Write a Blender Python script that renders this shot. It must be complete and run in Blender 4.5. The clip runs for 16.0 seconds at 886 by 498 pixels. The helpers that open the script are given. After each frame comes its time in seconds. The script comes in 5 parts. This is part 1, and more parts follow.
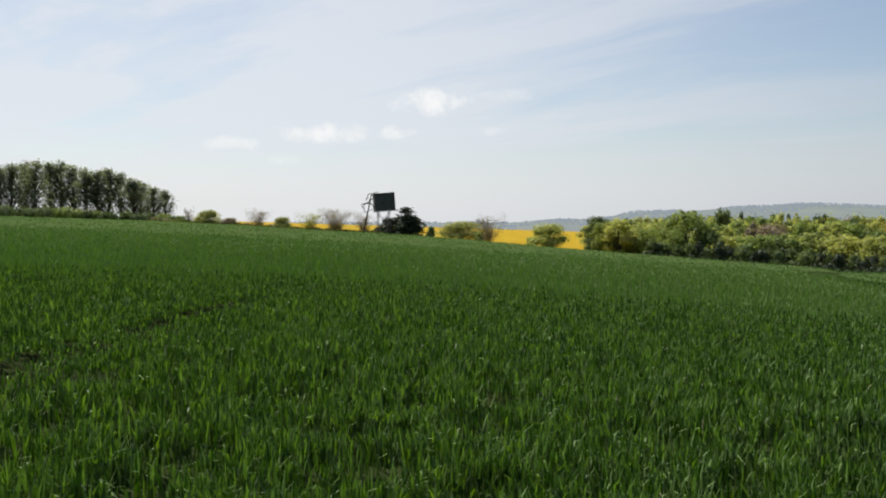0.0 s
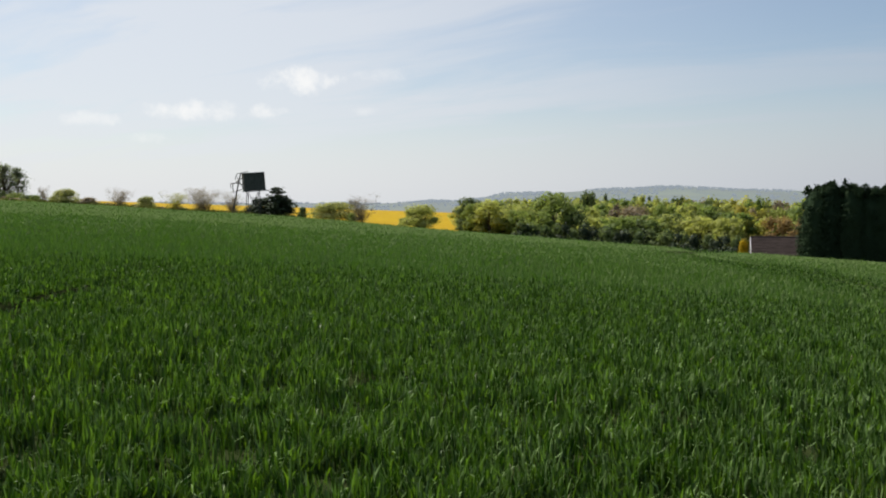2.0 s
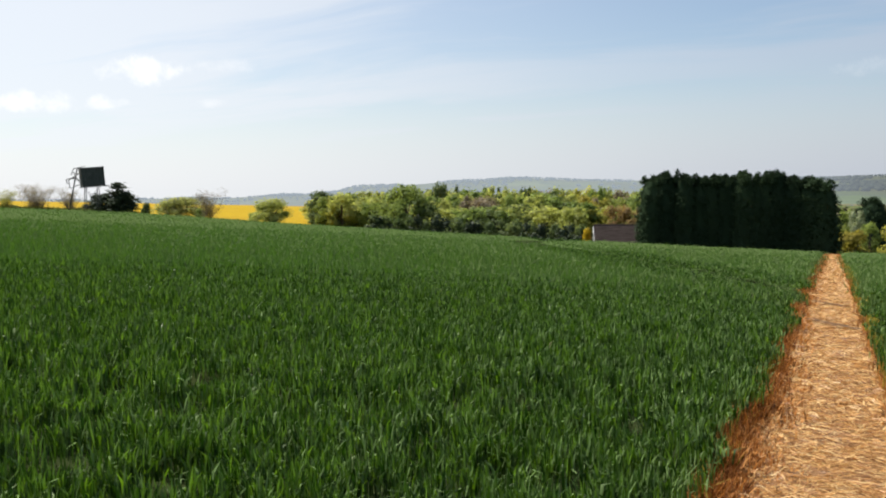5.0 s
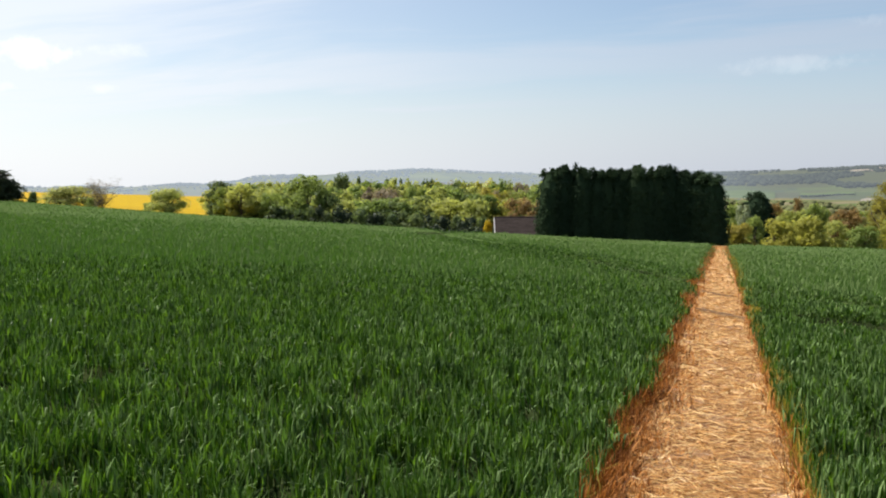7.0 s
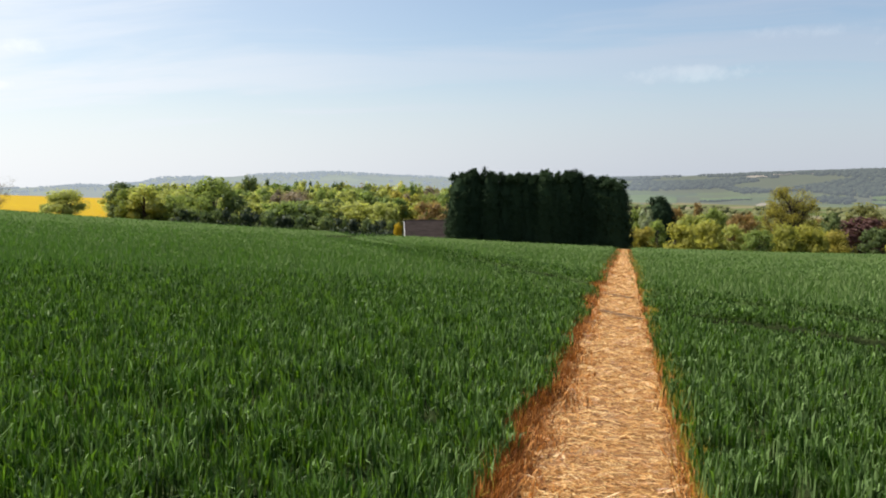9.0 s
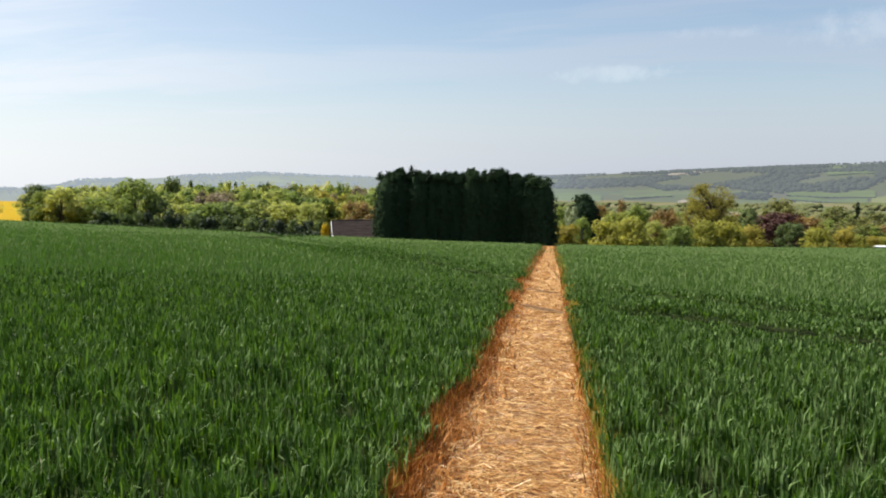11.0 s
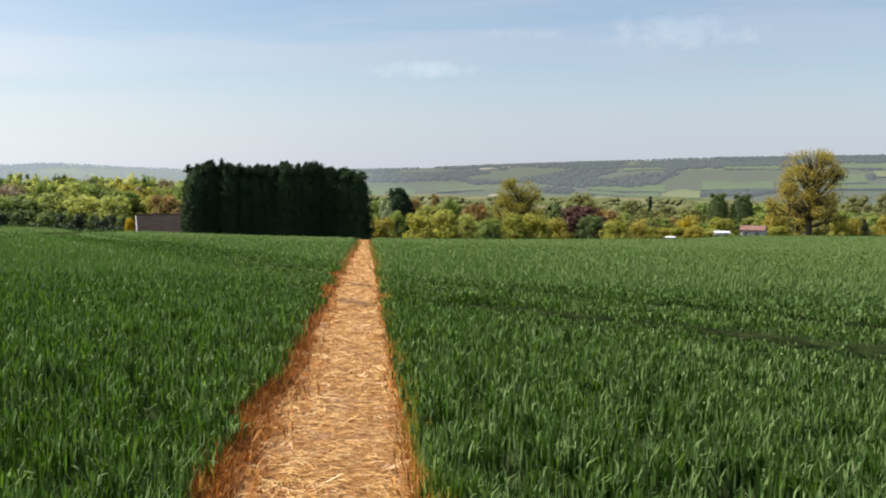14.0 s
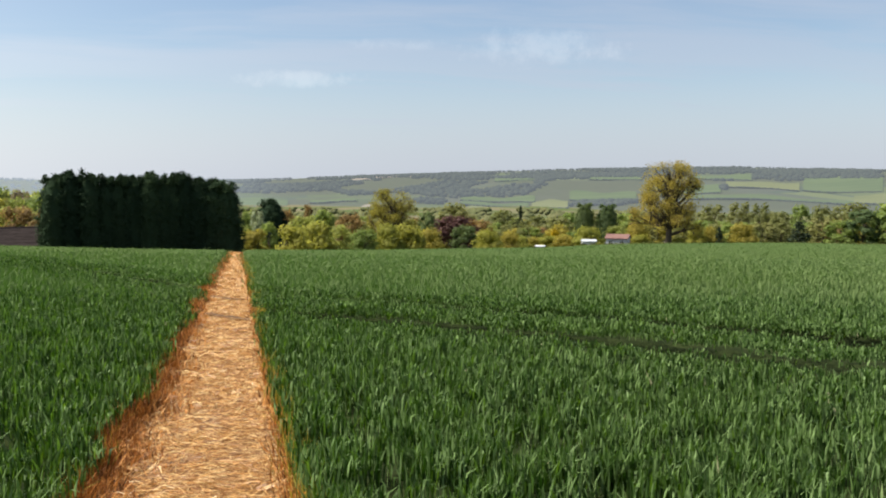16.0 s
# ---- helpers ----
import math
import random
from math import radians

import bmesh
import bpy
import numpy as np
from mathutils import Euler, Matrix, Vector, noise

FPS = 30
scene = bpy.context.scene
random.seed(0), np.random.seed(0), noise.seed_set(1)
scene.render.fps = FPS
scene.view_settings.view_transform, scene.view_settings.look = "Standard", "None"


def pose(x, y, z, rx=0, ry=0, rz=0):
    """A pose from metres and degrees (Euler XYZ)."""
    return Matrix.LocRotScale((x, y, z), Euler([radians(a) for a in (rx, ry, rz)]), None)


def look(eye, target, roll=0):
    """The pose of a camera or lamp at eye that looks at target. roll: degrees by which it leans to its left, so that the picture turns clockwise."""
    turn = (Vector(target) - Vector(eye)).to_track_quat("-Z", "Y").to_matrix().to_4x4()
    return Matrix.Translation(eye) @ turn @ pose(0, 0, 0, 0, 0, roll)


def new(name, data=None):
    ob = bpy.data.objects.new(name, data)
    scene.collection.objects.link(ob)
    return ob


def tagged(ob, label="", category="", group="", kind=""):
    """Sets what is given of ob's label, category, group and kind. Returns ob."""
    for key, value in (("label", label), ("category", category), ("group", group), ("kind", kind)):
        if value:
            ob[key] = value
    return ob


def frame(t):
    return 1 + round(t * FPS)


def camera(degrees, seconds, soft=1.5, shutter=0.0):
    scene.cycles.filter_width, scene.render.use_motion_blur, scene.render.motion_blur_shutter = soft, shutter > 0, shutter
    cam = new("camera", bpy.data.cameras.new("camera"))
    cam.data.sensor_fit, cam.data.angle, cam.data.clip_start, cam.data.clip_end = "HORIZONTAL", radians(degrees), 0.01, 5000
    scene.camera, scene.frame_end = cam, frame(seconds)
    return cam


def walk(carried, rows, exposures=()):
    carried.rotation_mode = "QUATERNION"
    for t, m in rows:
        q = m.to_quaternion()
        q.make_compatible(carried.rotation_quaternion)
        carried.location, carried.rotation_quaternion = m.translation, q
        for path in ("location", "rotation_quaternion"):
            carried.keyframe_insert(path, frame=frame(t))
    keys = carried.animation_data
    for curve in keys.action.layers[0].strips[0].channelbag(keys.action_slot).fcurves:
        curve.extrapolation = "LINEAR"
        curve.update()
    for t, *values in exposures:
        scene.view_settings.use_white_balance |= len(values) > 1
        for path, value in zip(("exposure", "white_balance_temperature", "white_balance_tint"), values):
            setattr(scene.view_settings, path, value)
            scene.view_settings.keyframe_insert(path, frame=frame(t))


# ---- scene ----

# camera: seconds, x, y, z, heading clockwise from +Y, tilt, roll
cam = camera(53.31, 16.0, soft=2.0)
PATH = [
    (0.0, -0.249, 0.041, 1.580, -43.54, -2.10, -0.44),
    (0.5, -0.221, 0.058, 1.580, -41.53, -2.39, -0.25),
    (1.0, -0.183, 0.073, 1.576, -38.76, -2.56, -0.22),
    (1.5, -0.174, 0.081, 1.582, -36.55, -2.64, -0.01),
    (2.0, -0.157, 0.076, 1.579, -35.32, -3.39, -0.17),
    (2.5, -0.131, 0.068, 1.575, -33.46, -3.39, -0.27),
    (3.0, -0.109, 0.063, 1.582, -31.86, -3.60, -0.48),
    (3.5, -0.080, 0.059, 1.585, -30.44, -3.46, -0.34),
    (4.0, -0.048, 0.065, 1.586, -28.68, -3.76, -0.48),
    (6.3, -0.026, -0.006, 1.592, -21.82, -4.46, -0.81),
    (6.5, -0.023, -0.012, 1.593, -20.99, -4.69, -0.71),
    (7.0, 0.000, 0.000, 1.600, -19.51, -4.56, -0.28),
    (7.5, 0.020, -0.002, 1.599, -18.31, -4.73, -0.29),
    (8.0, 0.048, -0.003, 1.597, -17.12, -4.68, 0.07),
    (8.5, 0.066, 0.001, 1.597, -15.58, -4.79, 0.34),
    (9.0, 0.089, 0.002, 1.599, -13.71, -4.36, 0.15),
    (9.2, 0.100, 0.002, 1.598, -13.03, -4.45, 0.04),
    (11.3, 0.206, -0.003, 1.557, -8.12, -4.50, 0.54),
    (11.5, 0.209, -0.003, 1.555, -7.57, -4.60, 1.35),
    (12.0, 0.209, -0.005, 1.549, -5.59, -4.33, 0.15),
    (12.5, 0.194, -0.006, 1.555, -4.09, -4.47, 0.76),
    (13.0, 0.202, -0.003, 1.562, -1.21, -4.59, 0.36),
    (13.5, 0.212, 0.017, 1.564, 0.98, -4.83, 0.35),
    (14.0, 0.230, 0.020, 1.556, 2.87, -4.83, 0.03),
    (14.5, 0.238, 0.035, 1.559, 4.51, -4.82, -0.07),
    (15.0, 0.241, 0.048, 1.560, 6.60, -4.33, 0.19),
    (15.5, 0.235, 0.052, 1.562, 8.63, -4.23, 0.11),
    (16.0, 0.220, 0.062, 1.562, 11.05, -4.15, 0.01),
]
walk(cam, [(t, pose(x, y, z, 0, 0, -yaw) @ pose(0, 0, 0, 90 + tilt) @ pose(0, 0, 0, 0, 0, roll))
           for t, x, y, z, yaw, tilt, roll in PATH], [(0, 0.50), (2, 0.495), (3, 0.605), (4.2, 0.68), (6.5, 0.845), (9, 0.855), (16, 0.885)])

# ---- light ----
SUN_AZ, SUN_EL = -80.0, 52.0      # heading clockwise from +Y, height in degrees
sun_dir = Vector((math.sin(radians(SUN_AZ)) * math.cos(radians(SUN_EL)),
                  math.cos(radians(SUN_AZ)) * math.cos(radians(SUN_EL)), math.sin(radians(SUN_EL))))
sun_data = bpy.data.lights.new("sun", "SUN")
sun_data.energy, sun_data.angle, sun_data.color = 5.0, radians(0.53), (1.0, 0.95, 0.86)
sun = new("sun", sun_data)
sun.matrix_world = look(sun_dir * 200, (0, 0, 0))


class Nodes:
    """Short hand for a node tree."""

    def __init__(self, tree):
        self.t = tree
        tree.nodes.clear()

    def add(self, kind, ins=None, **props):
        n = self.t.nodes.new(kind)
        for k, v in props.items():
            setattr(n, k, v)
        for k, v in (ins or {}).items():
            if hasattr(v, "is_output"):
                self.t.links.new(v, n.inputs[k])
            else:
                n.inputs[k].default_value = v
        return n

    def math(self, op, a, b=0.0, clamp=False):
        return self.add("ShaderNodeMath", {0: a, 1: b}, operation=op, use_clamp=clamp).outputs[0]

    def vmath(self, op, a, b):
        return self.add("ShaderNodeVectorMath", {0: a, 1: b}, operation=op)

    def mix(self, fac, a, b, blend="MIX"):
        n = self.add("ShaderNodeMix", {"Factor": fac}, data_type="RGBA", blend_type=blend)
        for i, v in ((6, a), (7, b)):
            if hasattr(v, "is_output"):
                self.t.links.new(v, n.inputs[i])
            else:
                n.inputs[i].default_value = v if len(v) == 4 else (*v, 1)
        return n.outputs[2]

    def ramp(self, fac, lo, hi, a=0.0, b=1.0):
        return self.add("ShaderNodeMapRange", {0: fac, 1: lo, 2: hi, 3: a, 4: b}, interpolation_type="SMOOTHSTEP").outputs[0]

    def noise(self, vec, scale, detail=4.0, rough=0.55, out=0):
        return self.add("ShaderNodeTexNoise", {"Vector": vec, "Scale": scale, "Detail": detail, "Roughness": rough}).outputs[out]


def direction(az, el):
    a, e = radians(az), radians(el)
    return (math.sin(a) * math.cos(e), math.cos(a) * math.cos(e), math.sin(e))


world = bpy.data.worlds.new("sky")
scene.world = world
world.use_nodes = True
w = Nodes(world.node_tree)
sky = w.add("ShaderNodeTexSky", sky_type="NISHITA", sun_disc=False, sun_elevation=radians(SUN_EL),
            sun_rotation=radians(SUN_AZ), altitude=100.0, air_density=1.0, dust_density=0.7, ozone_density=1.5)
gen = w.add("ShaderNodeTexCoord").outputs["Generated"]
sep = w.add("ShaderNodeSeparateXYZ", {0: gen})
up = w.math("MAXIMUM", sep.outputs[2], 0.0)
flat = w.math("ADD", up, 0.09)
cx, cy = w.math("DIVIDE", sep.outputs[0], flat), w.math("DIVIDE", sep.outputs[1], flat)
plane = w.add("ShaderNodeCombineXYZ", {0: cx, 1: cy, 2: 0.0}).outputs[0]
turned = w.add("ShaderNodeMapping", {"Vector": plane, "Rotation": (0, 0, radians(-38)), "Scale": (0.30, 0.95, 1.0)}).outputs[0]
warp = w.noise(plane, 0.6, 3.0, 0.5, 1)
bent = w.vmath("ADD", turned, w.vmath("MULTIPLY", warp, (0.7, 0.7, 0.0)).outputs[0]).outputs[0]
wisps = w.ramp(w.noise(bent, 1.15, 9.0, 0.6), 0.36, 0.62)
wide = w.ramp(w.noise(plane, 0.22, 3.0, 0.5), 0.3, 0.7)
sunward = w.vmath("DOT_PRODUCT", gen, direction(SUN_AZ, 12.0)).outputs["Value"]
veil = w.ramp(sunward, 0.1, 1.0, 0.0, 0.52)
thin = w.math("ADD", w.math("MULTIPLY", wisps, w.math("ADD", w.math("MULTIPLY", wide, 0.56), 0.30)), veil, clamp=True)
cloud = w.math("ADD", w.math("MULTIPLY", thin, 0.76), 0.07)
# small cumulus puffs low in the sky: heading, height, half width, half height
PUFFS = [(-44.2, 7.3, 2.7, 0.95, 0.75), (-50.9, 5.35, 3.4, 0.75, 0.7), (-46.4, 5.4, 1.6, 0.5, 0.6), (-57.1, 4.7, 2.0, 0.5, 0.4), (-39.2, 7.7, 2.0, 0.5, 0.25),
         (-40.3, 5.5, 1.0, 0.35, 0.3), (-53.8, 3.65, 1.4, 0.4, 0.3), (2.1, 6.65, 4.6, 0.6, 0.15), (17.3, 8.65, 5.5, 1.2, 0.13), (8, 8.9, 3.4, 0.5, 0.13)]
puff = w.math("ADD", 0.0, 0.0)
fray = w.noise(gen, 30.0, 8.0, 0.68)
for az, el, hw, hh, dense in PUFFS:
    a = radians(az)
    d = w.vmath("SUBTRACT", gen, direction(az, el)).outputs[0]
    across = w.math("DIVIDE", w.vmath("DOT_PRODUCT", d, (math.cos(a), -math.sin(a), 0)).outputs["Value"], radians(hw))
    high = w.math("DIVIDE", w.vmath("DOT_PRODUCT", d, (0, 0, 1)).outputs["Value"], radians(hh))
    far2 = w.math("ADD", w.math("MULTIPLY", across, across), w.math("MULTIPLY", high, high))
    mask = w.ramp(w.math("ADD", far2, w.math("MULTIPLY", fray, 4.5)), 3.3, 1.7)
    puff = w.math("MAXIMUM", puff, w.math("MULTIPLY", mask, dense))
low = w.ramp(sep.outputs[2], 0.0, 0.18, 0.85, 0.0)
cloud = w.math("MAXIMUM", cloud, low)
hazecol = w.mix(w.math("POWER", w.ramp(sunward, -0.35, 0.95), 2.0), (4.12, 4.56, 5.45), (7.55, 7.86, 8.32))
skycol = w.mix(puff, w.mix(cloud, sky.outputs[0], hazecol), (9.9, 9.8, 9.6))
SKY_POWER = 0.072
back = w.add("ShaderNodeBackground", {0: skycol, 1: SKY_POWER})
w.add("ShaderNodeOutputWorld", {0: back.outputs[0]})

# ---- materials ----


def material(name, build):
    m = bpy.data.materials.new(name)
    m.use_nodes = True
    n = Nodes(m.node_tree)
    n.add("ShaderNodeOutputMaterial", {0: build(n)})
    return m


def surface(n, colour, rough=0.8, bump=None, strength=0.3, dist=0.02, metal=0.0, spec=0.06):
    ins = {"Base Color": colour, "Roughness": rough, "Metallic": metal, "Specular IOR Level": spec}
    if bump is not None:
        ins["Normal"] = n.add("ShaderNodeBump", {"Height": bump, "Strength": strength, "Distance": dist}).outputs[0]
    return n.add("ShaderNodeBsdfPrincipled", ins).outputs[0]


def leafy(n, colour, through_colour, share=0.35, rough=0.5, spec=0.3):
    front = surface(n, colour, rough, spec=spec)
    back_side = n.add("ShaderNodeBsdfTranslucent", {0: through_colour}).outputs[0]
    return n.add("ShaderNodeMixShader", {0: share, 1: front, 2: back_side}).outputs[0]


def leaf_material(name, a, b, share=0.35, thru=1.5, rough=0.6, spec=0.10, vary=0.72):
    """Leaves from colour a to b, leaf by leaf and tree by tree."""
    def build(n):
        isl = n.add("ShaderNodeNewGeometry").outputs["Random Per Island"]
        tree_r = n.add("ShaderNodeObjectInfo").outputs["Random"]
        f = n.math("ADD", n.math("MULTIPLY", isl, 1 - vary), n.math("MULTIPLY", tree_r, vary))
        col = n.mix(f, a, b)
        light_col = n.mix(1.0, col, (thru, thru * 1.0, thru * 0.7, 1), "MULTIPLY")
        return leafy(n, col, light_col, share, rough, spec)
    return material(name, build)


def wheat_build(n):
    isl = n.add("ShaderNodeNewGeometry").outputs["Random Per Island"]
    pos = n.add("ShaderNodeNewGeometry").outputs["Position"]
    broad = n.ramp(n.noise(pos, 0.09, 3.0), 0.35, 0.65)
    tuft = n.ramp(n.noise(pos, 4.5, 3.0, 0.6), 0.3, 0.7)
    wax = n.mix(n.math("POWER", isl, 1.6), (0.012, 0.035, 0.006), (0.246, 0.356, 0.140))
    wax = n.mix(n.math("MULTIPLY", tuft, 0.40), wax, (0.060, 0.118, 0.016))
    wax = n.mix(n.math("MULTIPLY", broad, 0.25), wax, (0.110, 0.165, 0.046))
    wax = n.mix(n.math("GREATER_THAN", isl, 0.9985), wax, (0.30, 0.28, 0.17))
    lit = n.mix(n.math("POWER", isl, 2.2), (0.006, 0.033, 0.001), (0.150, 0.295, 0.003))
    lit = n.mix(n.math("MULTIPLY", tuft, 0.30), lit, (0.056, 0.120, 0.002))
    return leafy(n, wax, lit, 0.33, 0.42, 0.06)


M_WHEAT = material("wheat_leaf", wheat_build)


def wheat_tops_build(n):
    """Tops of the crop far off, several leaves to a tip: paler, evener wheat_leaf."""
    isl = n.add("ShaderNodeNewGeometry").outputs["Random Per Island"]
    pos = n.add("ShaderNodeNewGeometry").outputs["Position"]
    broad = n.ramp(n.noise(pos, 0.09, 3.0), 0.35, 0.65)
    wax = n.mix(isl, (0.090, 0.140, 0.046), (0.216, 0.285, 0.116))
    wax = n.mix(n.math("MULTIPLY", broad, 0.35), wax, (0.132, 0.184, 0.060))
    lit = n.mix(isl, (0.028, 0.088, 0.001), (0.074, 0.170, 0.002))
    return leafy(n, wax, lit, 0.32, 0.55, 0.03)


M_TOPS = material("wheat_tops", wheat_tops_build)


def canopy_build(n):
    pos = n.add("ShaderNodeNewGeometry").outputs["Position"]
    fine, broad = n.noise(pos, 9.0, 5.0, 0.7), n.ramp(n.noise(pos, 0.09, 3.0), 0.35, 0.65)
    col = n.mix(n.ramp(fine, 0.3, 0.7), (0.044, 0.072, 0.022), (0.082, 0.120, 0.042))
    col = n.mix(n.math("MULTIPLY", broad, 0.3), col, (0.066, 0.092, 0.029))
    return surface(n, col, 0.9, fine, 0.6, 0.15, spec=0.0)


M_CANOPY = material("wheat_canopy", canopy_build)


def straw_build(n):
    isl = n.add("ShaderNodeNewGeometry").outputs["Random Per Island"]
    col = n.mix(n.ramp(isl, 0.0, 0.55), (0.17, 0.060, 0.013), (0.54, 0.272, 0.074))
    col = n.mix(n.ramp(isl, 0.55, 1.0), col, (0.82, 0.600, 0.275))
    return leafy(n, col, n.mix(1.0, col, (1.1, 1.0, 0.8), "MULTIPLY"), 0.15, 0.42, 0.4)


M_STRAW = material("straw", straw_build)


def dead_build(n):
    isl = n.add("ShaderNodeNewGeometry").outputs["Random Per Island"]
    col = n.mix(n.math("POWER", isl, 1.2), (0.080, 0.027, 0.007), (0.72, 0.350, 0.100))
    return leafy(n, col, n.mix(1.0, col, (1.2, 0.9, 0.6), "MULTIPLY"), 0.30, 0.55, 0.2)


M_DEAD = material("dead_wheat", dead_build)
M_RUSTED = leaf_material("rusted_wheat", (0.075, 0.022, 0.005), (0.40, 0.150, 0.032), 0.25, 1.1, 0.6, 0.1, vary=0.0)


def soil_path_build(n):
    pos = n.add("ShaderNodeNewGeometry").outputs["Position"]
    st = n.add("ShaderNodeMapping", {"Vector": pos, "Scale": (6.0, 22.0, 6.0)}).outputs[0]
    fine = n.noise(st, 5.0, 6.0, 0.65)
    patch = n.noise(pos, 2.2, 4.0, 0.6)
    col = n.mix(n.ramp(fine, 0.3, 0.7), (0.070, 0.032, 0.013), (0.42, 0.230, 0.095))
    col = n.mix(n.ramp(patch, 0.5, 0.7, 0.0, 0.6), col, (0.27, 0.175, 0.115))
    return surface(n, col, 0.85, fine, 0.9, 0.02)


M_PATH = material("trodden_straw", soil_path_build)


def ground_build(n):
    pos = n.add("ShaderNodeNewGeometry").outputs["Position"]
    a, b = n.noise(pos, 3.0, 6.0, 0.65), n.noise(pos, 0.02, 5.0, 0.55)
    col = n.mix(n.ramp(a, 0.35, 0.65), (0.014, 0.020, 0.009), (0.030, 0.040, 0.014))
    col = n.mix(n.ramp(b, 0.4, 0.65, 0.0, 0.5), col, (0.032, 0.042, 0.015))
    away = n.vmath("LENGTH", pos, (0, 0, 0)).outputs["Value"]
    pasture = n.mix(n.ramp(n.noise(pos, 0.006, 3.0), 0.4, 0.6), (0.075, 0.100, 0.040), (0.150, 0.135, 0.085))
    col = n.mix(n.ramp(away, 230.0, 330.0), col, pasture)
    return surface(n, col, 1.0, a, 0.6, 0.05, spec=0.0)


M_GROUND = material("soil_and_grass", ground_build)


def rape_build(n):
    pos = n.add("ShaderNodeNewGeometry").outputs["Position"]
    fine = n.noise(pos, 0.7, 6.0, 0.7)
    rows = n.noise(n.add("ShaderNodeMapping", {"Vector": pos, "Scale": (0.012, 0.11, 0.1)}).outputs[0], 1.0, 4.0, 0.6)
    col = n.mix(n.ramp(fine, 0.3, 0.7), (0.27, 0.178, 0.003), (0.38, 0.255, 0.004))
    col = n.mix(n.ramp(rows, 0.45, 0.62, 0.0, 0.55), col, (0.27, 0.165, 0.006))
    return surface(n, col, 0.9, fine, 0.8, 0.3)


M_RAPE = material("rapeseed_bloom", rape_build)

M_LEYLAND = leaf_material("leylandii_spray", (0.020, 0.035, 0.019), (0.040, 0.064, 0.031), 0.16, 1.2, 0.7, 0.02)
M_SPRING = leaf_material("spring_leaves", (0.185, 0.213, 0.063), (0.297, 0.308, 0.092), 0.48, 1.8)
M_GREEN = leaf_material("green_leaves", (0.115, 0.161, 0.046), (0.198, 0.241, 0.064), 0.40, 1.8)
M_DEEP = leaf_material("deep_green_leaves", (0.067, 0.101, 0.041), (0.120, 0.151, 0.055), 0.40, 1.4)
M_WILLOW = leaf_material("willow_leaves", (0.190, 0.200, 0.041), (0.292, 0.276, 0.058), 0.48, 1.7)
M_GOLD = leaf_material("young_oak_leaves", (0.207, 0.188, 0.040), (0.308, 0.255, 0.052), 0.48, 1.6)
M_RUST = leaf_material("rust_leaves", (0.184, 0.129, 0.060), (0.265, 0.175, 0.071), 0.48, 1.4)
M_PURPLE = leaf_material("copper_beech_leaves", (0.060, 0.030, 0.027), (0.104, 0.050, 0.042), 0.2, 1.4)
M_POPLAR = leaf_material("poplar_leaves", (0.125, 0.155, 0.098), (0.215, 0.245, 0.150), 0.45, 1.3)
M_SALLOW = leaf_material("sallow_leaves", (0.215, 0.230, 0.080), (0.320, 0.325, 0.125), 0.50, 1.6)
M_TWIG = leaf_material("bare_twigs", (0.190, 0.155, 0.105), (0.290, 0.235, 0.160), 0.35, 1.2)
M_GORSE = leaf_material("yellow_blossom", (0.36, 0.25, 0.01), (0.50, 0.36, 0.02), 0.3, 1.1)
M_BLOSSOM = leaf_material("white_blossom", (0.22, 0.26, 0.12), (0.50, 0.52, 0.40), 0.3, 1.1)
M_OLDTREE = leaf_material("old_tree_leaves", (0.250, 0.208, 0.046), (0.390, 0.295, 0.060), 0.42, 1.5)
M_MARGIN = leaf_material("rough_grass_blades", (0.070, 0.095, 0.025), (0.160, 0.165, 0.050), 0.35, 1.3)
M_YELLOWING = leaf_material("yellowing_wheat", (0.10, 0.15, 0.02), (0.42, 0.30, 0.05), 0.35, 1.2, vary=0.0)
M_FIR = leaf_material("fir_needles", (0.022, 0.034, 0.020), (0.044, 0.060, 0.032), 0.15, 1.2)


def bark_build(n):
    pos = n.add("ShaderNodeTexCoord").outputs["Object"]
    g = n.noise(n.add("ShaderNodeMapping", {"Vector": pos, "Scale": (6, 6, 1.2)}).outputs[0], 3.0, 5.0, 0.7)
    return surface(n, n.mix(g, (0.045, 0.035, 0.026), (0.130, 0.105, 0.080)), 0.9, g, 0.8, 0.05)


M_BARK = material("bark", bark_build)


def weathered(name, a, b, rough=0.8, scale=2.0, metal=0.0, streak=(1, 1, 1)):
    def build(n):
        pos = n.add("ShaderNodeTexCoord").outputs["Object"]
        g = n.noise(n.add("ShaderNodeMapping", {"Vector": pos, "Scale": streak}).outputs[0], scale, 6.0, 0.65)
        return surface(n, n.mix(n.ramp(g, 0.3, 0.7), a, b), rough, g, 0.4, 0.01, metal)
    return material(name, build)


M_BOX = weathered("dark_stained_boards", (0.040, 0.043, 0.042), (0.090, 0.094, 0.090), 0.7, 3.0, 0, (8, 8, 0.8))
M_STEEL = weathered("galvanised_steel", (0.04, 0.04, 0.04), (0.075, 0.075, 0.07), 0.5, 6.0, 0.6)
M_SLATE = weathered("grey_brown_roof", (0.028, 0.021, 0.019), (0.050, 0.038, 0.034), 0.75, 1.5, 0, (1, 1, 4))
M_WHITE = weathered("white_paint", (0.66, 0.66, 0.64), (0.80, 0.80, 0.78), 0.6, 1.2)
M_RENDER = weathered("pale_render", (0.42, 0.43, 0.45), (0.55, 0.56, 0.58), 0.8, 0.8)
M_TILE = weathered("red_roof_tiles", (0.150, 0.085, 0.072), (0.215, 0.128, 0.110), 0.8, 1.5)
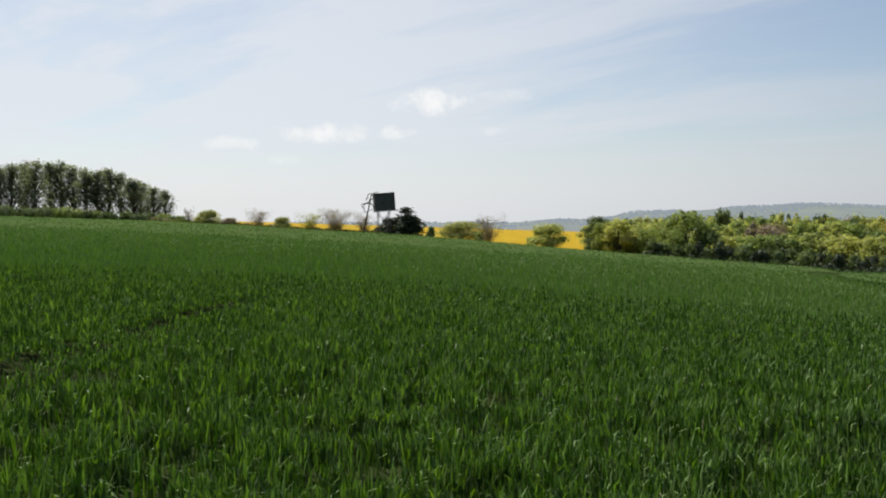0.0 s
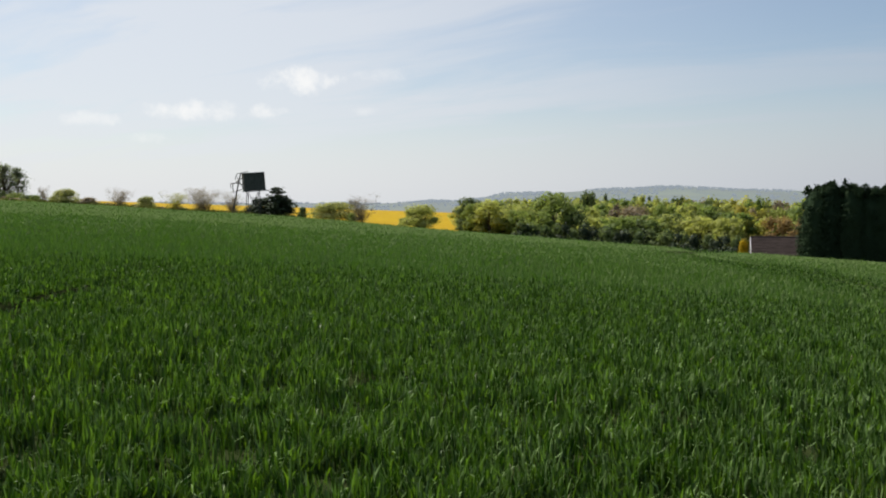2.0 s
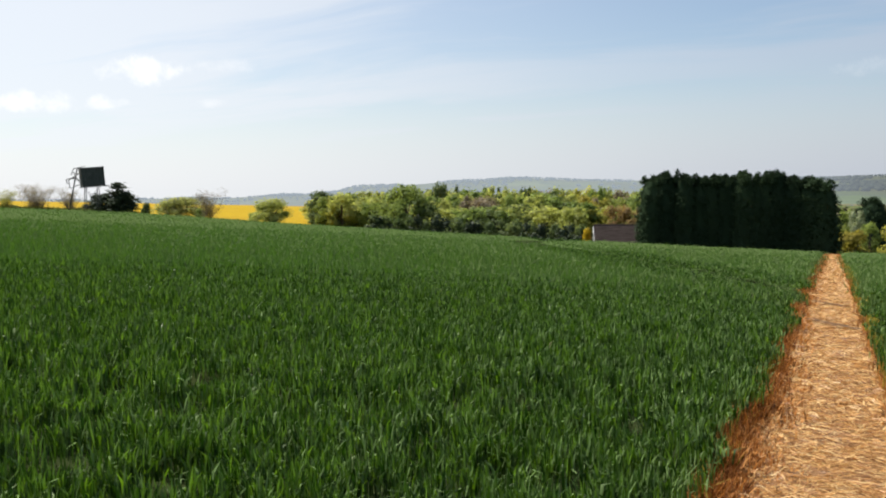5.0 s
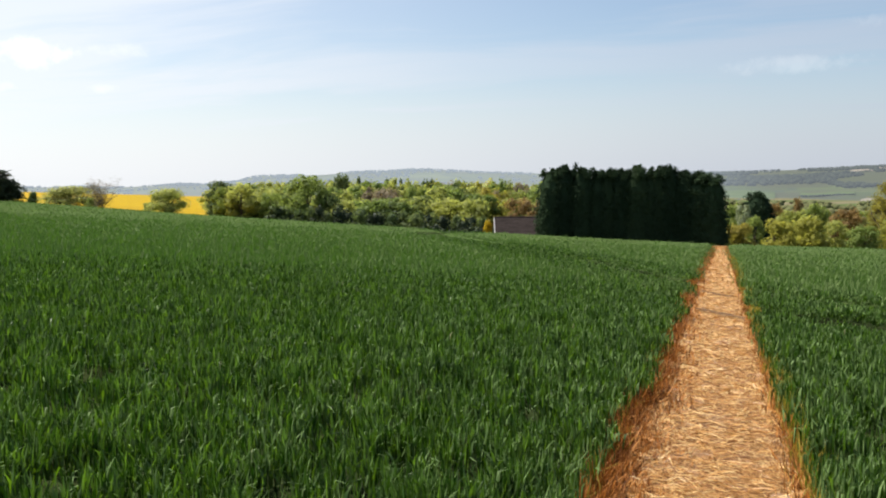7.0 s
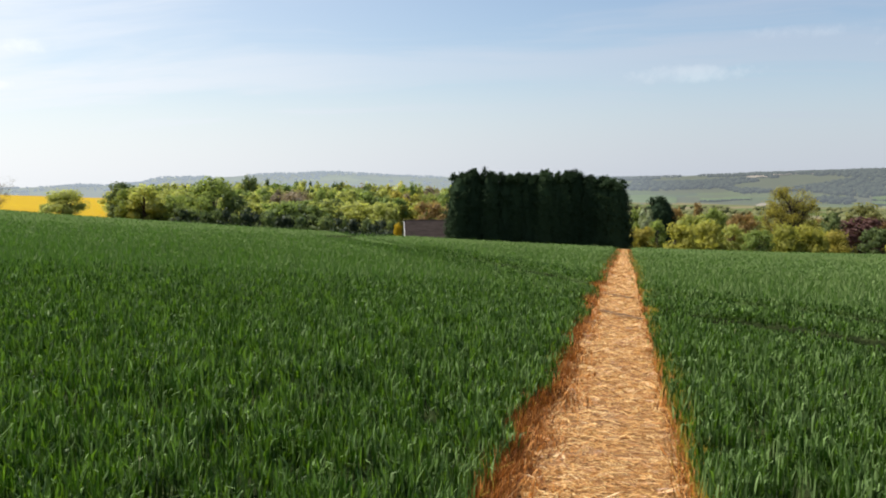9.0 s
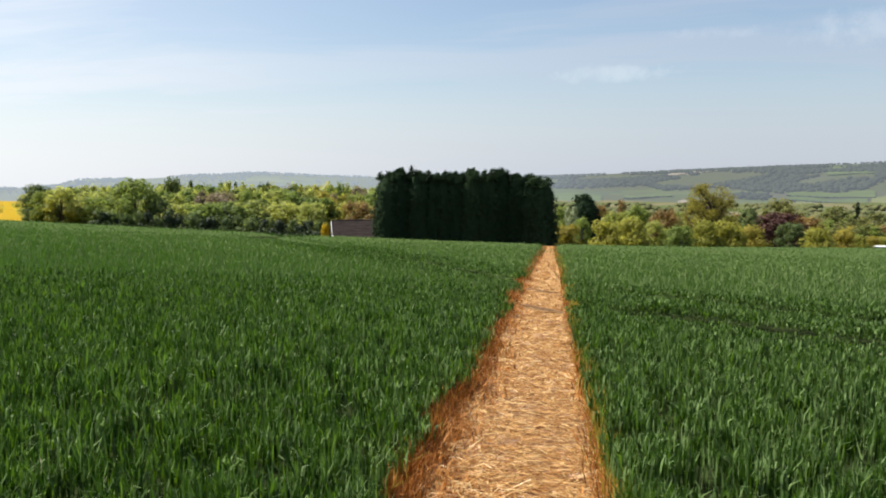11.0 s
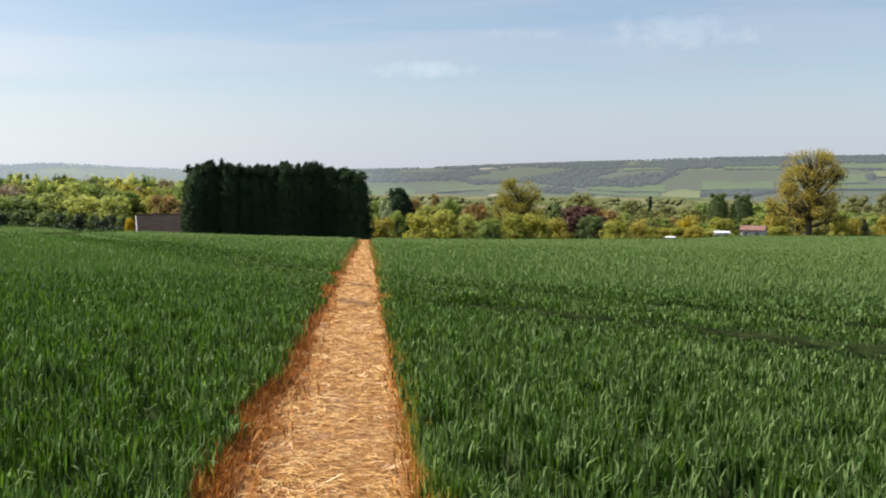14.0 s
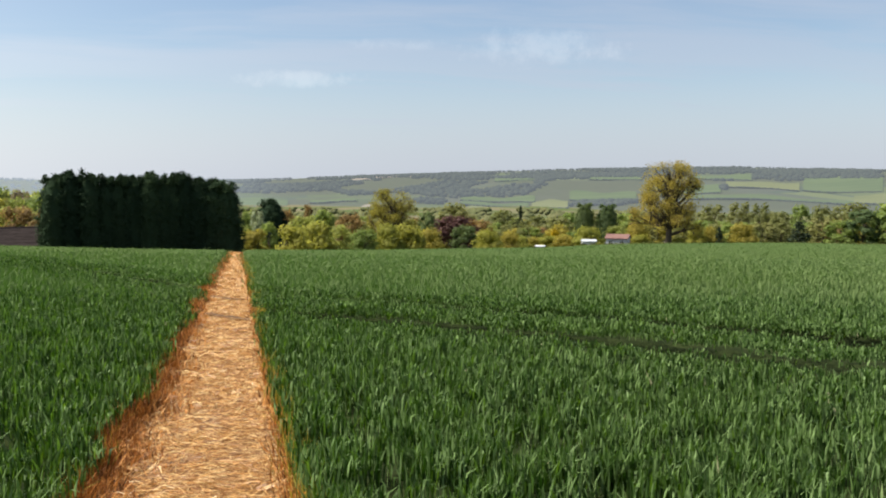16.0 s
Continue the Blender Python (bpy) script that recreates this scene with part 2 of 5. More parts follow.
M_BRICK = weathered("brown_brick", (0.20, 0.125, 0.095), (0.32, 0.21, 0.16), 0.85, 2.0)
M_GLASS = material("window_glass", lambda n: surface(n, (0.03, 0.035, 0.04, 1), 0.08, spec=0.6))
M_DARK = weathered("black_rubber", (0.02, 0.02, 0.02), (0.04, 0.04, 0.04), 0.8)

# ---- land ----
SLOPE = (0.0002, -0.0456, -0.0292, -0.0029, 0.0008, -0.0049, 0.0003)
EDGE_AZ = (-180, -110, -75, -70, -65.6, -60.8, -57, -52, -47, -43, -38, -34, -26, -17, -8, -2, 7, 12, 18, 23, 26, 31, 34, 38, 60, 110, 180)
EDGE_R = (160, 150, 96, 97, 103, 114, 112, 105, 113, 105, 88, 82, 76, 72, 69, 70, 78, 88, 101, 148, 160, 184, 178, 150, 180, 180, 160)


def smooth(x, a, b):
    t = np.clip((np.asarray(x, float) - a) / (b - a), 0, 1)
    return t * t * (3 - 2 * t)


def fall(a):
    """Slope of the wheat field along heading a (radians)."""
    return SLOPE[0] + sum(SLOPE[2 * k - 1] * np.cos(k * a) + SLOPE[2 * k] * np.sin(k * a) for k in (1, 2, 3))


def land(x, y):
    """Height of the ground."""
    x, y = np.asarray(x, float), np.asarray(y, float)
    a, r = np.arctan2(x, y), np.hypot(x, y)
    deg = np.degrees(a)
    edge = np.interp(deg, EDGE_AZ, EDGE_R)
    s = fall(a)
    zb = s * edge
    out = np.maximum(r - edge, 0.0)
    valley = zb - 31 * (1 - np.exp(-out / 420.0)) - 1.0 * smooth(out, 0, 12)
    top = np.interp(deg, (-75, -56, -34, -20), (0.3, -0.22, -1.06, -1.6))
    z420 = 0.5 + 420 * np.tan(np.radians(top))
    t = np.clip(out / np.maximum(420 - edge, 1), 0, 1)
    hill = zb + (z420 - zb) * t - 2.0 * smooth(out, 0, 22) * (1 - smooth(r, 110, 420)) - 0.06 * np.maximum(r - 430, 0)
    hill = np.maximum(hill, -46)
    left = 1 - smooth(deg, -32, -27)
    left = np.where(deg < -120, 0, left)
    beyond = valley * (1 - left) + hill * left
    return np.where(r <= edge, s * r, beyond)


def polar(az, d):
    a = radians(az)
    return d * math.sin(a), d * math.cos(a)


# ---- mesh helpers ----


def np_mesh(name, verts, faces, mat):
    """A mesh from arrays: verts (n, 3), faces (m, k)."""
    me = bpy.data.meshes.new(name)
    verts, faces = np.asarray(verts, np.float32), np.asarray(faces, np.int32)
    m, k = faces.shape
    me.vertices.add(len(verts))
    me.vertices.foreach_set("co", verts.ravel())
    me.loops.add(m * k)
    me.loops.foreach_set("vertex_index", faces.ravel())
    me.polygons.add(m)
    me.polygons.foreach_set("loop_start", np.arange(0, m * k, k, dtype=np.int32))
    me.update(calc_edges=True)
    me.materials.append(mat)
    return me


def bm_mesh(name, bm, mat):
    me = bpy.data.meshes.new(name)
    bm.to_mesh(me)
    bm.free()
    me.materials.append(mat)
    return me


def hold(ob, parent):
    ob.parent = parent
    return ob


def part(name, bm, mat, parent, label=""):
    """Links a bmesh, or a finished mesh, as one part of its thing."""
    me = bm if isinstance(bm, bpy.types.Mesh) else bm_mesh(name, bm, mat)
    ob = hold(new(name, me), parent)
    return tagged(ob, label) if label else ob


def box_bm(size, at=(0, 0, 0), bevel=0.0, bm=None, turn=None):
    bm = bm or bmesh.new()
    m = Matrix.Translation(at) @ (turn or Matrix.Identity(4)) @ Matrix.Diagonal((*size, 1))
    got = bmesh.ops.create_cube(bm, size=1.0, matrix=m)
    if bevel:
        edges = list({e for v in got["verts"] for e in v.link_edges})
        bmesh.ops.bevel(bm, geom=edges, offset=bevel, segments=1, affect="EDGES")
    return bm


def bar_bm(a, b, r, sides=6, r2=None, bm=None):
    bm = bm or bmesh.new()
    a, b = Vector(a), Vector(b)
    d = b - a
    m = Matrix.Translation((a + b) / 2) @ d.to_track_quat("Z", "Y").to_matrix().to_4x4()
    bmesh.ops.create_cone(bm, cap_ends=True, segments=sides, radius1=r, radius2=r if r2 is None else r2, depth=d.length, matrix=m)
    return bm


def grid_faces(nu, nv, wrap=False):
    i, j = np.meshgrid(np.arange(nu - (0 if wrap else 1)), np.arange(nv - 1), indexing="ij")
    k = (i + 1) % nu
    return np.stack([i * nv + j, k * nv + j, k * nv + j + 1, i * nv + j + 1], -1).reshape(-1, 4)


# ---- ground ----
rings = np.concatenate([[0.05], np.geomspace(0.6, 4700, 112)])
heads = np.radians(np.linspace(-180, 180, 361)[:-1])
A, R = np.meshgrid(heads, rings, indexing="ij")
GX, GY = R * np.sin(A), R * np.cos(A)
GZ = land(GX, GY)
ground = new("ground", np_mesh("ground", np.stack([GX, GY, GZ], -1).reshape(-1, 3), grid_faces(360, len(rings), True)[:, ::-1], M_GROUND))
tagged(ground, "sloping farmland with dark soil and short grass", "ground", kind="structure")

# the sprayed footpath, trodden straw over soil
PATH_A, PATH_B, PATH_W = -0.05, -0.0345, 0.55


def path_x(y):
    return PATH_A + PATH_B * y


def edge_w(y, side):
    """Half width of the path, ragged along both edges."""
    y = np.asarray(y, float)
    rag = np.where(np.asarray(side) < 0, 0.85, 0.25)
    return PATH_W * (1 - 0.32 * smooth(y, 30, 62)) + rag * (0.035 * np.sin(1.1 * y + 1.3) + 0.035 * np.sin(2.7 * y + 2) + 0.022 * np.sin(6.1 * y))


RUTS = ((-0.56, 16.1), (-0.92, 20.75))     # the two tramlines cross the path here, heading along RUT_DIR
RUT_DIR = (0.58, -0.81)
TRAM_Y = (3.0, 5.6, 8.0, 10.5, 13.3, 16.1, 18.6, 20.75, 25, 32, 39, 60)
TRAM_NEAR = (10.0, 7.9, 5.85, 4.2, 2.1, -0.56, -2.2, -3.4, -5.5, -8.8, -12.8, -25)
TRAM_FAR = (11.8, 10.1, 8.5, 7.2, 5.5, 3.2, 1.2, -0.92, -3.3, -6.6, -10.6, -23)
MISSED_X, MISSED_Y = (-15.4, -14.4, -13.2, -10.8, -9.3, -8.8, -7.8, -6.6), (12.2, 11.1, 9.4, 6.6, 4.75, 3.8, 3.0, 2.1)


def rut_distance(x, y):
    """Distance from the tramlines, and from a row that the drill missed."""
    x, y = np.asarray(x, float), np.asarray(y, float)
    d = np.full(x.shape, 1e3)
    for line in (TRAM_NEAR, TRAM_FAR):
        wave = 0.10 * np.sin(1.7 * y) + 0.05 * np.sin(4.1 * y + 1)
        ends = 1e3 * (y > 18.5) if line is TRAM_NEAR else 0
        d = np.minimum(d, np.abs(x - np.interp(y, TRAM_Y, line) + wave) * np.where(x > 1.5, 0.70, 0.76) + ends)
    gap = np.abs(y - np.interp(x, MISSED_X, MISSED_Y) + 0.10 * np.sin(2.3 * x)) * 0.70 + 0.36 + 0.16 * np.sin(2.9 * x + 1) * np.sin(1.3 * x)
    return np.where((x < -7.0) & (x > -15) & (y < 13), np.minimum(d, gap), d)


ys = np.concatenate([np.arange(-6, 30, 0.12), np.arange(30, 82, 0.6)])
us = np.linspace(-PATH_W - 0.12, PATH_W + 0.12, 15)
Y, U = np.meshgrid(ys, us, indexing="ij")
X = path_x(Y) + U
bumps = np.array([noise.noise((float(a) * 2.2, float(b) * 2.2, 0.3)) + 0.5 * noise.noise((float(a) * 6, float(b) * 6, 1.3))
                  for a, b in zip(X.ravel(), Y.ravel())]).reshape(X.shape)
dip = 0.05 * np.exp(-(rut_distance(X, Y) / 0.22) ** 2)
Z = land(X, Y) + 0.016 + 0.016 * bumps - dip * 0.3 + 0.02 - 0.05 * smooth(np.abs(U), PATH_W, PATH_W + 0.12)
footpath = new("footpath", np_mesh("footpath", np.stack([X, Y, Z], -1).reshape(-1, 3), grid_faces(len(ys), len(us))[:, ::-1], M_PATH))
tagged(footpath, "narrow footpath of trodden orange straw through green wheat", "path", kind="structure")

# bare wheel ruts where the tramlines cross the path, soil darkened for their shade
M_RUT = weathered("shaded_rut_soil", (0.060, 0.036, 0.021), (0.170, 0.098, 0.050), 0.95, 9.0)
for rx, ry in RUTS:
    k = np.linspace(-0.85, 0.85, 40)
    rows = []
    for s, off in ((-1, 0.0), (-0.5, 0.012), (0.5, 0.012), (1, 0.0)):
        wide = 0.10 + 0.04 * np.sin(9 * k + s) + 0.03 * np.sin(23 * k + 2 * s)
        cx_, cy_ = rx + k * RUT_DIR[0] + s * wide * 0.85, ry + k * RUT_DIR[1] + s * wide * 0.53
        inside = smooth(PATH_W - np.abs(cx_ - path_x(cy_)), -0.05, 0.05)
        rows.append(np.stack([cx_, cy_, land(cx_, cy_) + 0.062 + off * 1.5 * inside - 0.08 * (1 - inside)], -1))
    rut = new("wheel_rut", np_mesh("wheel_rut", np.concatenate(rows), grid_faces(4, 40), M_RUT))
    tagged(rut, "bare wheel rut crossing the straw path, its shade painted dark", "rut", kind="structure")

# ---- straw lying on the path ----
rng = np.random.default_rng(7)


def strips(px, py, pz, length, width, head, pitch, roll):
    """Flat bent strips, two quads each."""
    n = len(px)
    d = np.stack([np.cos(head) * np.cos(pitch), np.sin(head) * np.cos(pitch), np.sin(pitch)], -1)
    sd = np.stack([-np.sin(head) * np.cos(roll), np.cos(head) * np.cos(roll), np.sin(roll)], -1)
    p = np.stack([px, py, pz], -1)
    bend = np.zeros((n, 3))
    bend[:, 2] = rng.uniform(-0.006, 0.016, n)
    bend += sd * rng.normal(0, 0.008, n)[:, None]
    V = np.empty((n, 6, 3))
    for k, f in enumerate((-0.5, 0.0, 0.5)):
        c = p + d * (length * f)[:, None] + (bend if k == 1 else 0)
        V[:, 2 * k], V[:, 2 * k + 1] = c - sd * (width / 2)[:, None], c + sd * (width / 2)[:, None]
    base = (np.arange(n) * 6)[:, None, None]
    F = base + np.array([[0, 1, 3, 2], [2, 3, 5, 4]])[None]
    return V.reshape(-1, 3), F.reshape(-1, 4)


n = 72000
py = np.where(rng.random(n) < 0.90, 2.8 + 66 * rng.random(n) ** 3.2, rng.uniform(-5.5, 2.8, n))
pu = rng.uniform(-1, 1, n) * PATH_W * 1.02 * (1 - 0.3 * smooth(py, 30, 62))
far = np.where(py < 2.8, 3.0, np.maximum(py / 6.0, 1.0))
head = np.where(rng.random(n) < 0.6, rng.normal(-0.1, 0.5, n), rng.uniform(0, 3.14, n))
px = path_x(py) + pu
loose = rng.random(n) ** 3
keep = (rut_distance(px, py) > 0.06 + 0.10 * rng.random(n)) | (rng.random(n) < 0.40)
px, py, far, head, loose = px[keep], py[keep], far[keep], head[keep], loose[keep]
n = len(px)
V, F = strips(px, py, land(px, py) + 0.035 + 0.05 * loose, rng.uniform(0.04, 0.17, n), rng.uniform(0.0018, 0.0044, n) * far ** 0.85, head,
              rng.normal(0, 0.12, n) + 0.3 * loose * rng.normal(0, 1, n), rng.normal(0, 0.5, n))
straw = new("straw_litter", np_mesh("straw_litter", V, F, M_STRAW))
tagged(straw, "loose dry straw stalks scattered over the footpath", "straw", kind="stuff")

# ---- growing wheat ----


def blades(x, y, z, length, width, head, lean, droop):
    """Leaf blades of three triangles: upright at the root, bending over."""
    n = len(x)
    root = np.stack([x, y, z], -1)
    out = np.stack([np.cos(head), np.sin(head), np.zeros(n)], -1)
    side = np.stack([-np.sin(head), np.cos(head), np.zeros(n)], -1)
    twist = rng.normal(0, 0.7, n)[:, None]
    side = side * np.cos(twist) + out * np.sin(twist)
    up_v = np.array([0, 0, 1.0])
    mid = root + out * (length * 0.55 * np.sin(lean))[:, None] + up_v * (length * 0.55 * np.cos(lean))[:, None]
    tip = mid + out * (length * 0.45 * np.sin(lean + droop))[:, None] + up_v * (length * 0.45 * np.cos(lean + droop))[:, None]
    hw = (width / 2)[:, None]
    V = np.stack([root - side * hw * 0.7, root + side * hw * 0.7, mid - side * hw, mid + side * hw, tip], 1)
    F = (np.arange(n) * 5)[:, None, None] + np.array([[0, 1, 3], [0, 3, 2], [2, 3, 4]])[None]
    return V.reshape(-1, 3), F.reshape(-1, 3)


def crop_points(n, az0, az1, r0, r1, power):
    """Random places with density falling as r ** -power."""
    k = 2 - power
    r = (r0 ** k + rng.random(n) * (r1 ** k - r0 ** k)) ** (1 / k)
    a = np.radians(rng.uniform(az0, az1, n))
    return r * np.sin(a), r * np.cos(a), r, a


def canopy_height(x, y, r):
    """Level of the closed lower leaves over the ground."""
    d_edge = np.abs(x - path_x(y)) - PATH_W * (1 - 0.32 * smooth(y, 30, 62))
    return (0.12 * smooth(r, 16, 26) + 0.12 * smooth(r, 24, 46)) * smooth(d_edge, 0.05, 0.5) * smooth(rut_distance(x, y), 0.8, 1.5 + 0.9 * smooth(r, 17, 22))


def tips_only(x, y, z, length, width, head, lean):
    """Leaf tips of one triangle each, for the crop farther off."""
    n = len(x)
    root = np.stack([x, y, z], -1)
    out = np.stack([np.cos(head), np.sin(head), np.zeros(n)], -1)
    turn = head + rng.normal(1.57, 0.6, n)
    side = np.stack([np.cos(turn), np.sin(turn), np.zeros(n)], -1) * (width / 2)[:, None]
    tip = root + out * (length * np.sin(lean))[:, None] + np.array([0, 0, 1.0]) * (length * np.cos(lean))[:, None]
    return np.stack([root - side, root + side, tip], 1).reshape(-1, 3), np.arange(3 * n).reshape(n, 3)


def along_tramline(n, y0, y1, reach):
    """Random places beside the far tramline."""
    y = rng.uniform(y0, y1, n)
    x = np.interp(y, TRAM_Y, TRAM_FAR) + rng.uniform(-reach, reach, n)
    return x, y, np.hypot(x, y), np.arctan2(x, y)


def wheat(name, points, per, wide_at, fine, fade_in=None, fade_out=None):
    """Plants of several leaves each; far off fewer and broader."""
    x, y, r, a = points
    plants = len(x)
    gappy = np.array([noise.noise((p * 3.1, q * 3.1, 8.0)) + 0.5 * noise.noise((p * 7.3, q * 7.3, 2.0)) for p, q in zip(x.tolist(), y.tolist())])
    d_edge = np.abs(x - path_x(y)) - edge_w(y, np.sign(x - path_x(y)))
    rd = rut_distance(x, y)
    closed = np.maximum(smooth(r, 6, 16), 0.0 if fine else 0.7)
    keep = (d_edge > 0.03) & ((rd > 0.55 - 0.10 * smooth(r, 17, 26) + 0.08 * rng.normal(0, 1, plants)) | (rng.random(plants) < 0.02))
    keep &= ((gappy > 0.05 - 0.50 * closed) | (rng.random(plants) < 0.06 + 0.5 * closed)) & (r < np.interp(np.degrees(a), EDGE_AZ, EDGE_R))
    if fade_in:
        keep &= rng.random(plants) < smooth(r, *fade_in)
    if fade_out:
        keep &= rng.random(plants) > smooth(r, *fade_out)
    x, y, r, d_edge, rd, gappy = x[keep], y[keep], r[keep], d_edge[keep], rd[keep], gappy[keep]
    swell = np.array([noise.noise((p * 0.5, q * 0.5, 0.0)) + 1.0 * noise.noise((p * 1.7, q * 1.7, 4.0)) for p, q in zip(x.tolist(), y.tolist())])
    size = (0.318 + 0.060 * swell + 0.055 * gappy) * rng.uniform(0.84, 1.12, len(x)) * (0.88 + 0.12 * smooth(d_edge, 0.0, 0.20))
    far = np.maximum(r / wide_at, 1)
    low = np.maximum((0.25 + 0.46 * (1 - smooth(rd, 0.75, 1.25)) ) * size, canopy_height(x, y, r) - 0.04)
    x, y, size, far, low = (np.repeat(v, per) for v in (x, y, size, far, low))
    n = len(x)
    x = x + rng.normal(0, 0.028, n) * far ** 0.8
    y = y + rng.normal(0, 0.028, n) * far ** 0.8
    head = rng.uniform(0, 2 * math.pi, n)
    root = low + (np.maximum(size - low, 0.04) * 0.62) * rng.random(n)
    room = np.maximum(size - root, 0.05)
    z = land(x, y) + root
    if fine:
        bowed = rng.random(n) < 0.16
        V, F = blades(x, y, z, room * rng.uniform(0.75, 1.15, n), rng.uniform(0.7, 1.3, n) * 0.0122 * far ** 0.60, head,
                      np.abs(rng.normal(0.06, 0.17, n)), np.where(bowed, rng.uniform(0.9, 1.9, n), np.clip(rng.normal(0.30, 0.30, n), -0.2, 0.85)))
    else:
        V, F = tips_only(x, y, z, room * rng.uniform(0.9, 1.3, n) * (1 - 0.12 * smooth(far, 3, 8)), rng.uniform(0.7, 1.3, n) * 0.0150 * far ** 0.56, head, np.clip(rng.normal(0.30 + 0.14 * smooth(far, 2.5, 7), 0.22, n), 0, 1.2))
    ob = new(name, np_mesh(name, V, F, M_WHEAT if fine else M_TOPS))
    return tagged(ob, "dense young green wheat crop on a slope", "wheat", kind="stuff")


wheat("wheat_crop", crop_points(108000, -73, 41, 2.7, 22, 1.25), 5, 5.0, True, None, (16, 22))
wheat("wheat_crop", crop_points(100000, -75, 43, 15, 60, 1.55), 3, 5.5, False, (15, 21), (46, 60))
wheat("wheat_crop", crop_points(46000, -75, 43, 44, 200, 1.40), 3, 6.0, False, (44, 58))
wheat("wheat_crop", along_tramline(6500, 19.0, 42.0, 2.2), 5, 5.0, True)
wheat("wheat_crop", crop_points(15000, 41, 287, 0.6, 9, 1.0), 5, 0.8, False)
wheat("wheat_crop", crop_points(7000, -73, 41, 0.5, 2.8, 1.0), 4, 0.8, False)
wheat("wheat_crop", crop_points(15000, 41, 287, 8, 150, 1.60), 4, 2.0, False)

# the closed leaf canopy farther out, from which the tips stand up
caz = np.radians(np.unique(np.round(np.concatenate([np.arange(-180, 180.1, 1.5), np.arange(-78, 46, 0.5), np.arange(-9, 5, 0.1)]), 2)))
CA, CK = np.meshgrid(caz, np.linspace(0, 1, 100), indexing="ij")
lim = np.interp(np.degrees(CA), EDGE_AZ, EDGE_R) - 0.3
CR = 16 * (lim / 16) ** CK
CX, CY = CR * np.sin(CA), CR * np.cos(CA)
ch = canopy_height(CX, CY, CR)
ch = ch * (1 + 0.14 * np.array([noise.noise((p * 1.3, q * 1.3, 3.0)) for p, q in zip(CX.ravel().tolist(), CY.ravel().tolist())]).reshape(CX.shape)) - 0.03
canopy = new("wheat_canopy", np_mesh("wheat_canopy", np.stack([CX, CY, land(CX, CY) + ch], -1).reshape(-1, 3), grid_faces(len(caz), 100)[:, ::-1], M_CANOPY))
tagged(canopy, "closed green canopy of the wheat farther off", "wheat", kind="stuff")

# dead, sprayed wheat standing along both edges of the path
n = 70000
py = np.where(rng.random(n) < 0.915, 2.8 + 62 * rng.random(n) ** 2.7, rng.uniform(-5.5, 2.8, n))
side = np.where(rng.random(n) < 0.74, -1, 1)
clump = np.array([noise.noise((q * 1.9, w_ * 3.0, 0.0)) + 0.6 * noise.noise((q * 5.1, w_ * 3.0, 4.0)) for q, w_ in zip(py.tolist(), side.tolist())])
inward = np.abs(rng.normal(0, 0.20, n)) * (1.25 + 1.3 * clump) * (1 - 0.45 * smooth(py, 6, 18))
pu = side * (edge_w(py, side) + np.where(side < 0, 0.10 - inward, 0.06 - np.abs(rng.normal(0, 0.06, n))))
px = path_x(py) + pu
tall = np.where(side < 0, 1.0 + 0.55 * clump - 1.3 * np.clip(inward - 0.08, 0, 0.5), 0.95)
V, F = blades(px, py, land(px, py), rng.uniform(0.06, 0.24, n) * np.clip(tall, 0.3, 2), rng.uniform(0.004, 0.0105, n) * np.where(py < 2.8, 2.4, np.maximum(py / 6, 1) ** 0.75),
              rng.uniform(0, 6.28, n), np.abs(np.where(side < 0, rng.normal(0.85, 0.5, n), rng.normal(0.3, 0.4, n))), rng.normal(0.5, 0.6, n))
dead = new("dead_wheat", np_mesh("dead_wheat", V, F, M_DEAD))
tagged(dead, "withered orange wheat stubble along the path edges", "stubble", kind="stuff")

# rust-brown upright stubble against the green crop on the shadier edge
n = 30000
py = 2.8 + 50 * rng.random(n) ** 2.4
clump = np.array([noise.noise((q * 1.5, 0.0, 7.0)) + 0.6 * noise.noise((q * 4.3, 0.0, 2.0)) for q in py.tolist()])
deep = rng.random(n) ** 1.3 * np.clip(0.17 + 0.20 * clump, 0.04, 0.38) * (1 - 0.35 * smooth(py, 8, 22))
px = path_x(py) - edge_w(py, -np.ones(n)) - 0.07 + deep
V, F = blades(px, py, land(px, py), rng.uniform(0.10, 0.25, n) * np.clip(1.1 - 1.8 * deep, 0.4, 1.1), rng.uniform(0.004, 0.009, n) * np.maximum(py / 6, 1) ** 0.75,
              rng.uniform(0, 6.28, n), np.abs(rng.normal(0.35, 0.35, n)), rng.normal(0.4, 0.5, n))
tagged(new("dead_wheat", np_mesh("dead_wheat", V, F, M_RUSTED)), "rust-brown dead wheat stubble beside the green crop", "stubble", kind="stuff")

# half-killed yellowing wheat between the green crop and the stubble
n = 7000
py = 2.8 + 40 * rng.random(n) ** 2.4
side = np.where(rng.random(n) < 0.12, -1, 1)
px = path_x(py) + side * (edge_w(py, side) + rng.normal(0.07, 0.05, n))
V, F = blades(px, py, land(px, py) + 0.04, rng.uniform(0.10, 0.26, n), rng.uniform(0.004, 0.010, n) * np.maximum(py / 6, 1) ** 0.5,
              rng.uniform(0, 6.28, n), np.abs(rng.normal(0.15, 0.25, n)), rng.normal(0.4, 0.4, n))
tagged(new("yellowing_wheat", np_mesh("yellowing_wheat", V, F, M_YELLOWING)), "yellowing half-killed wheat fringe along the path", "wheat", kind="stuff")

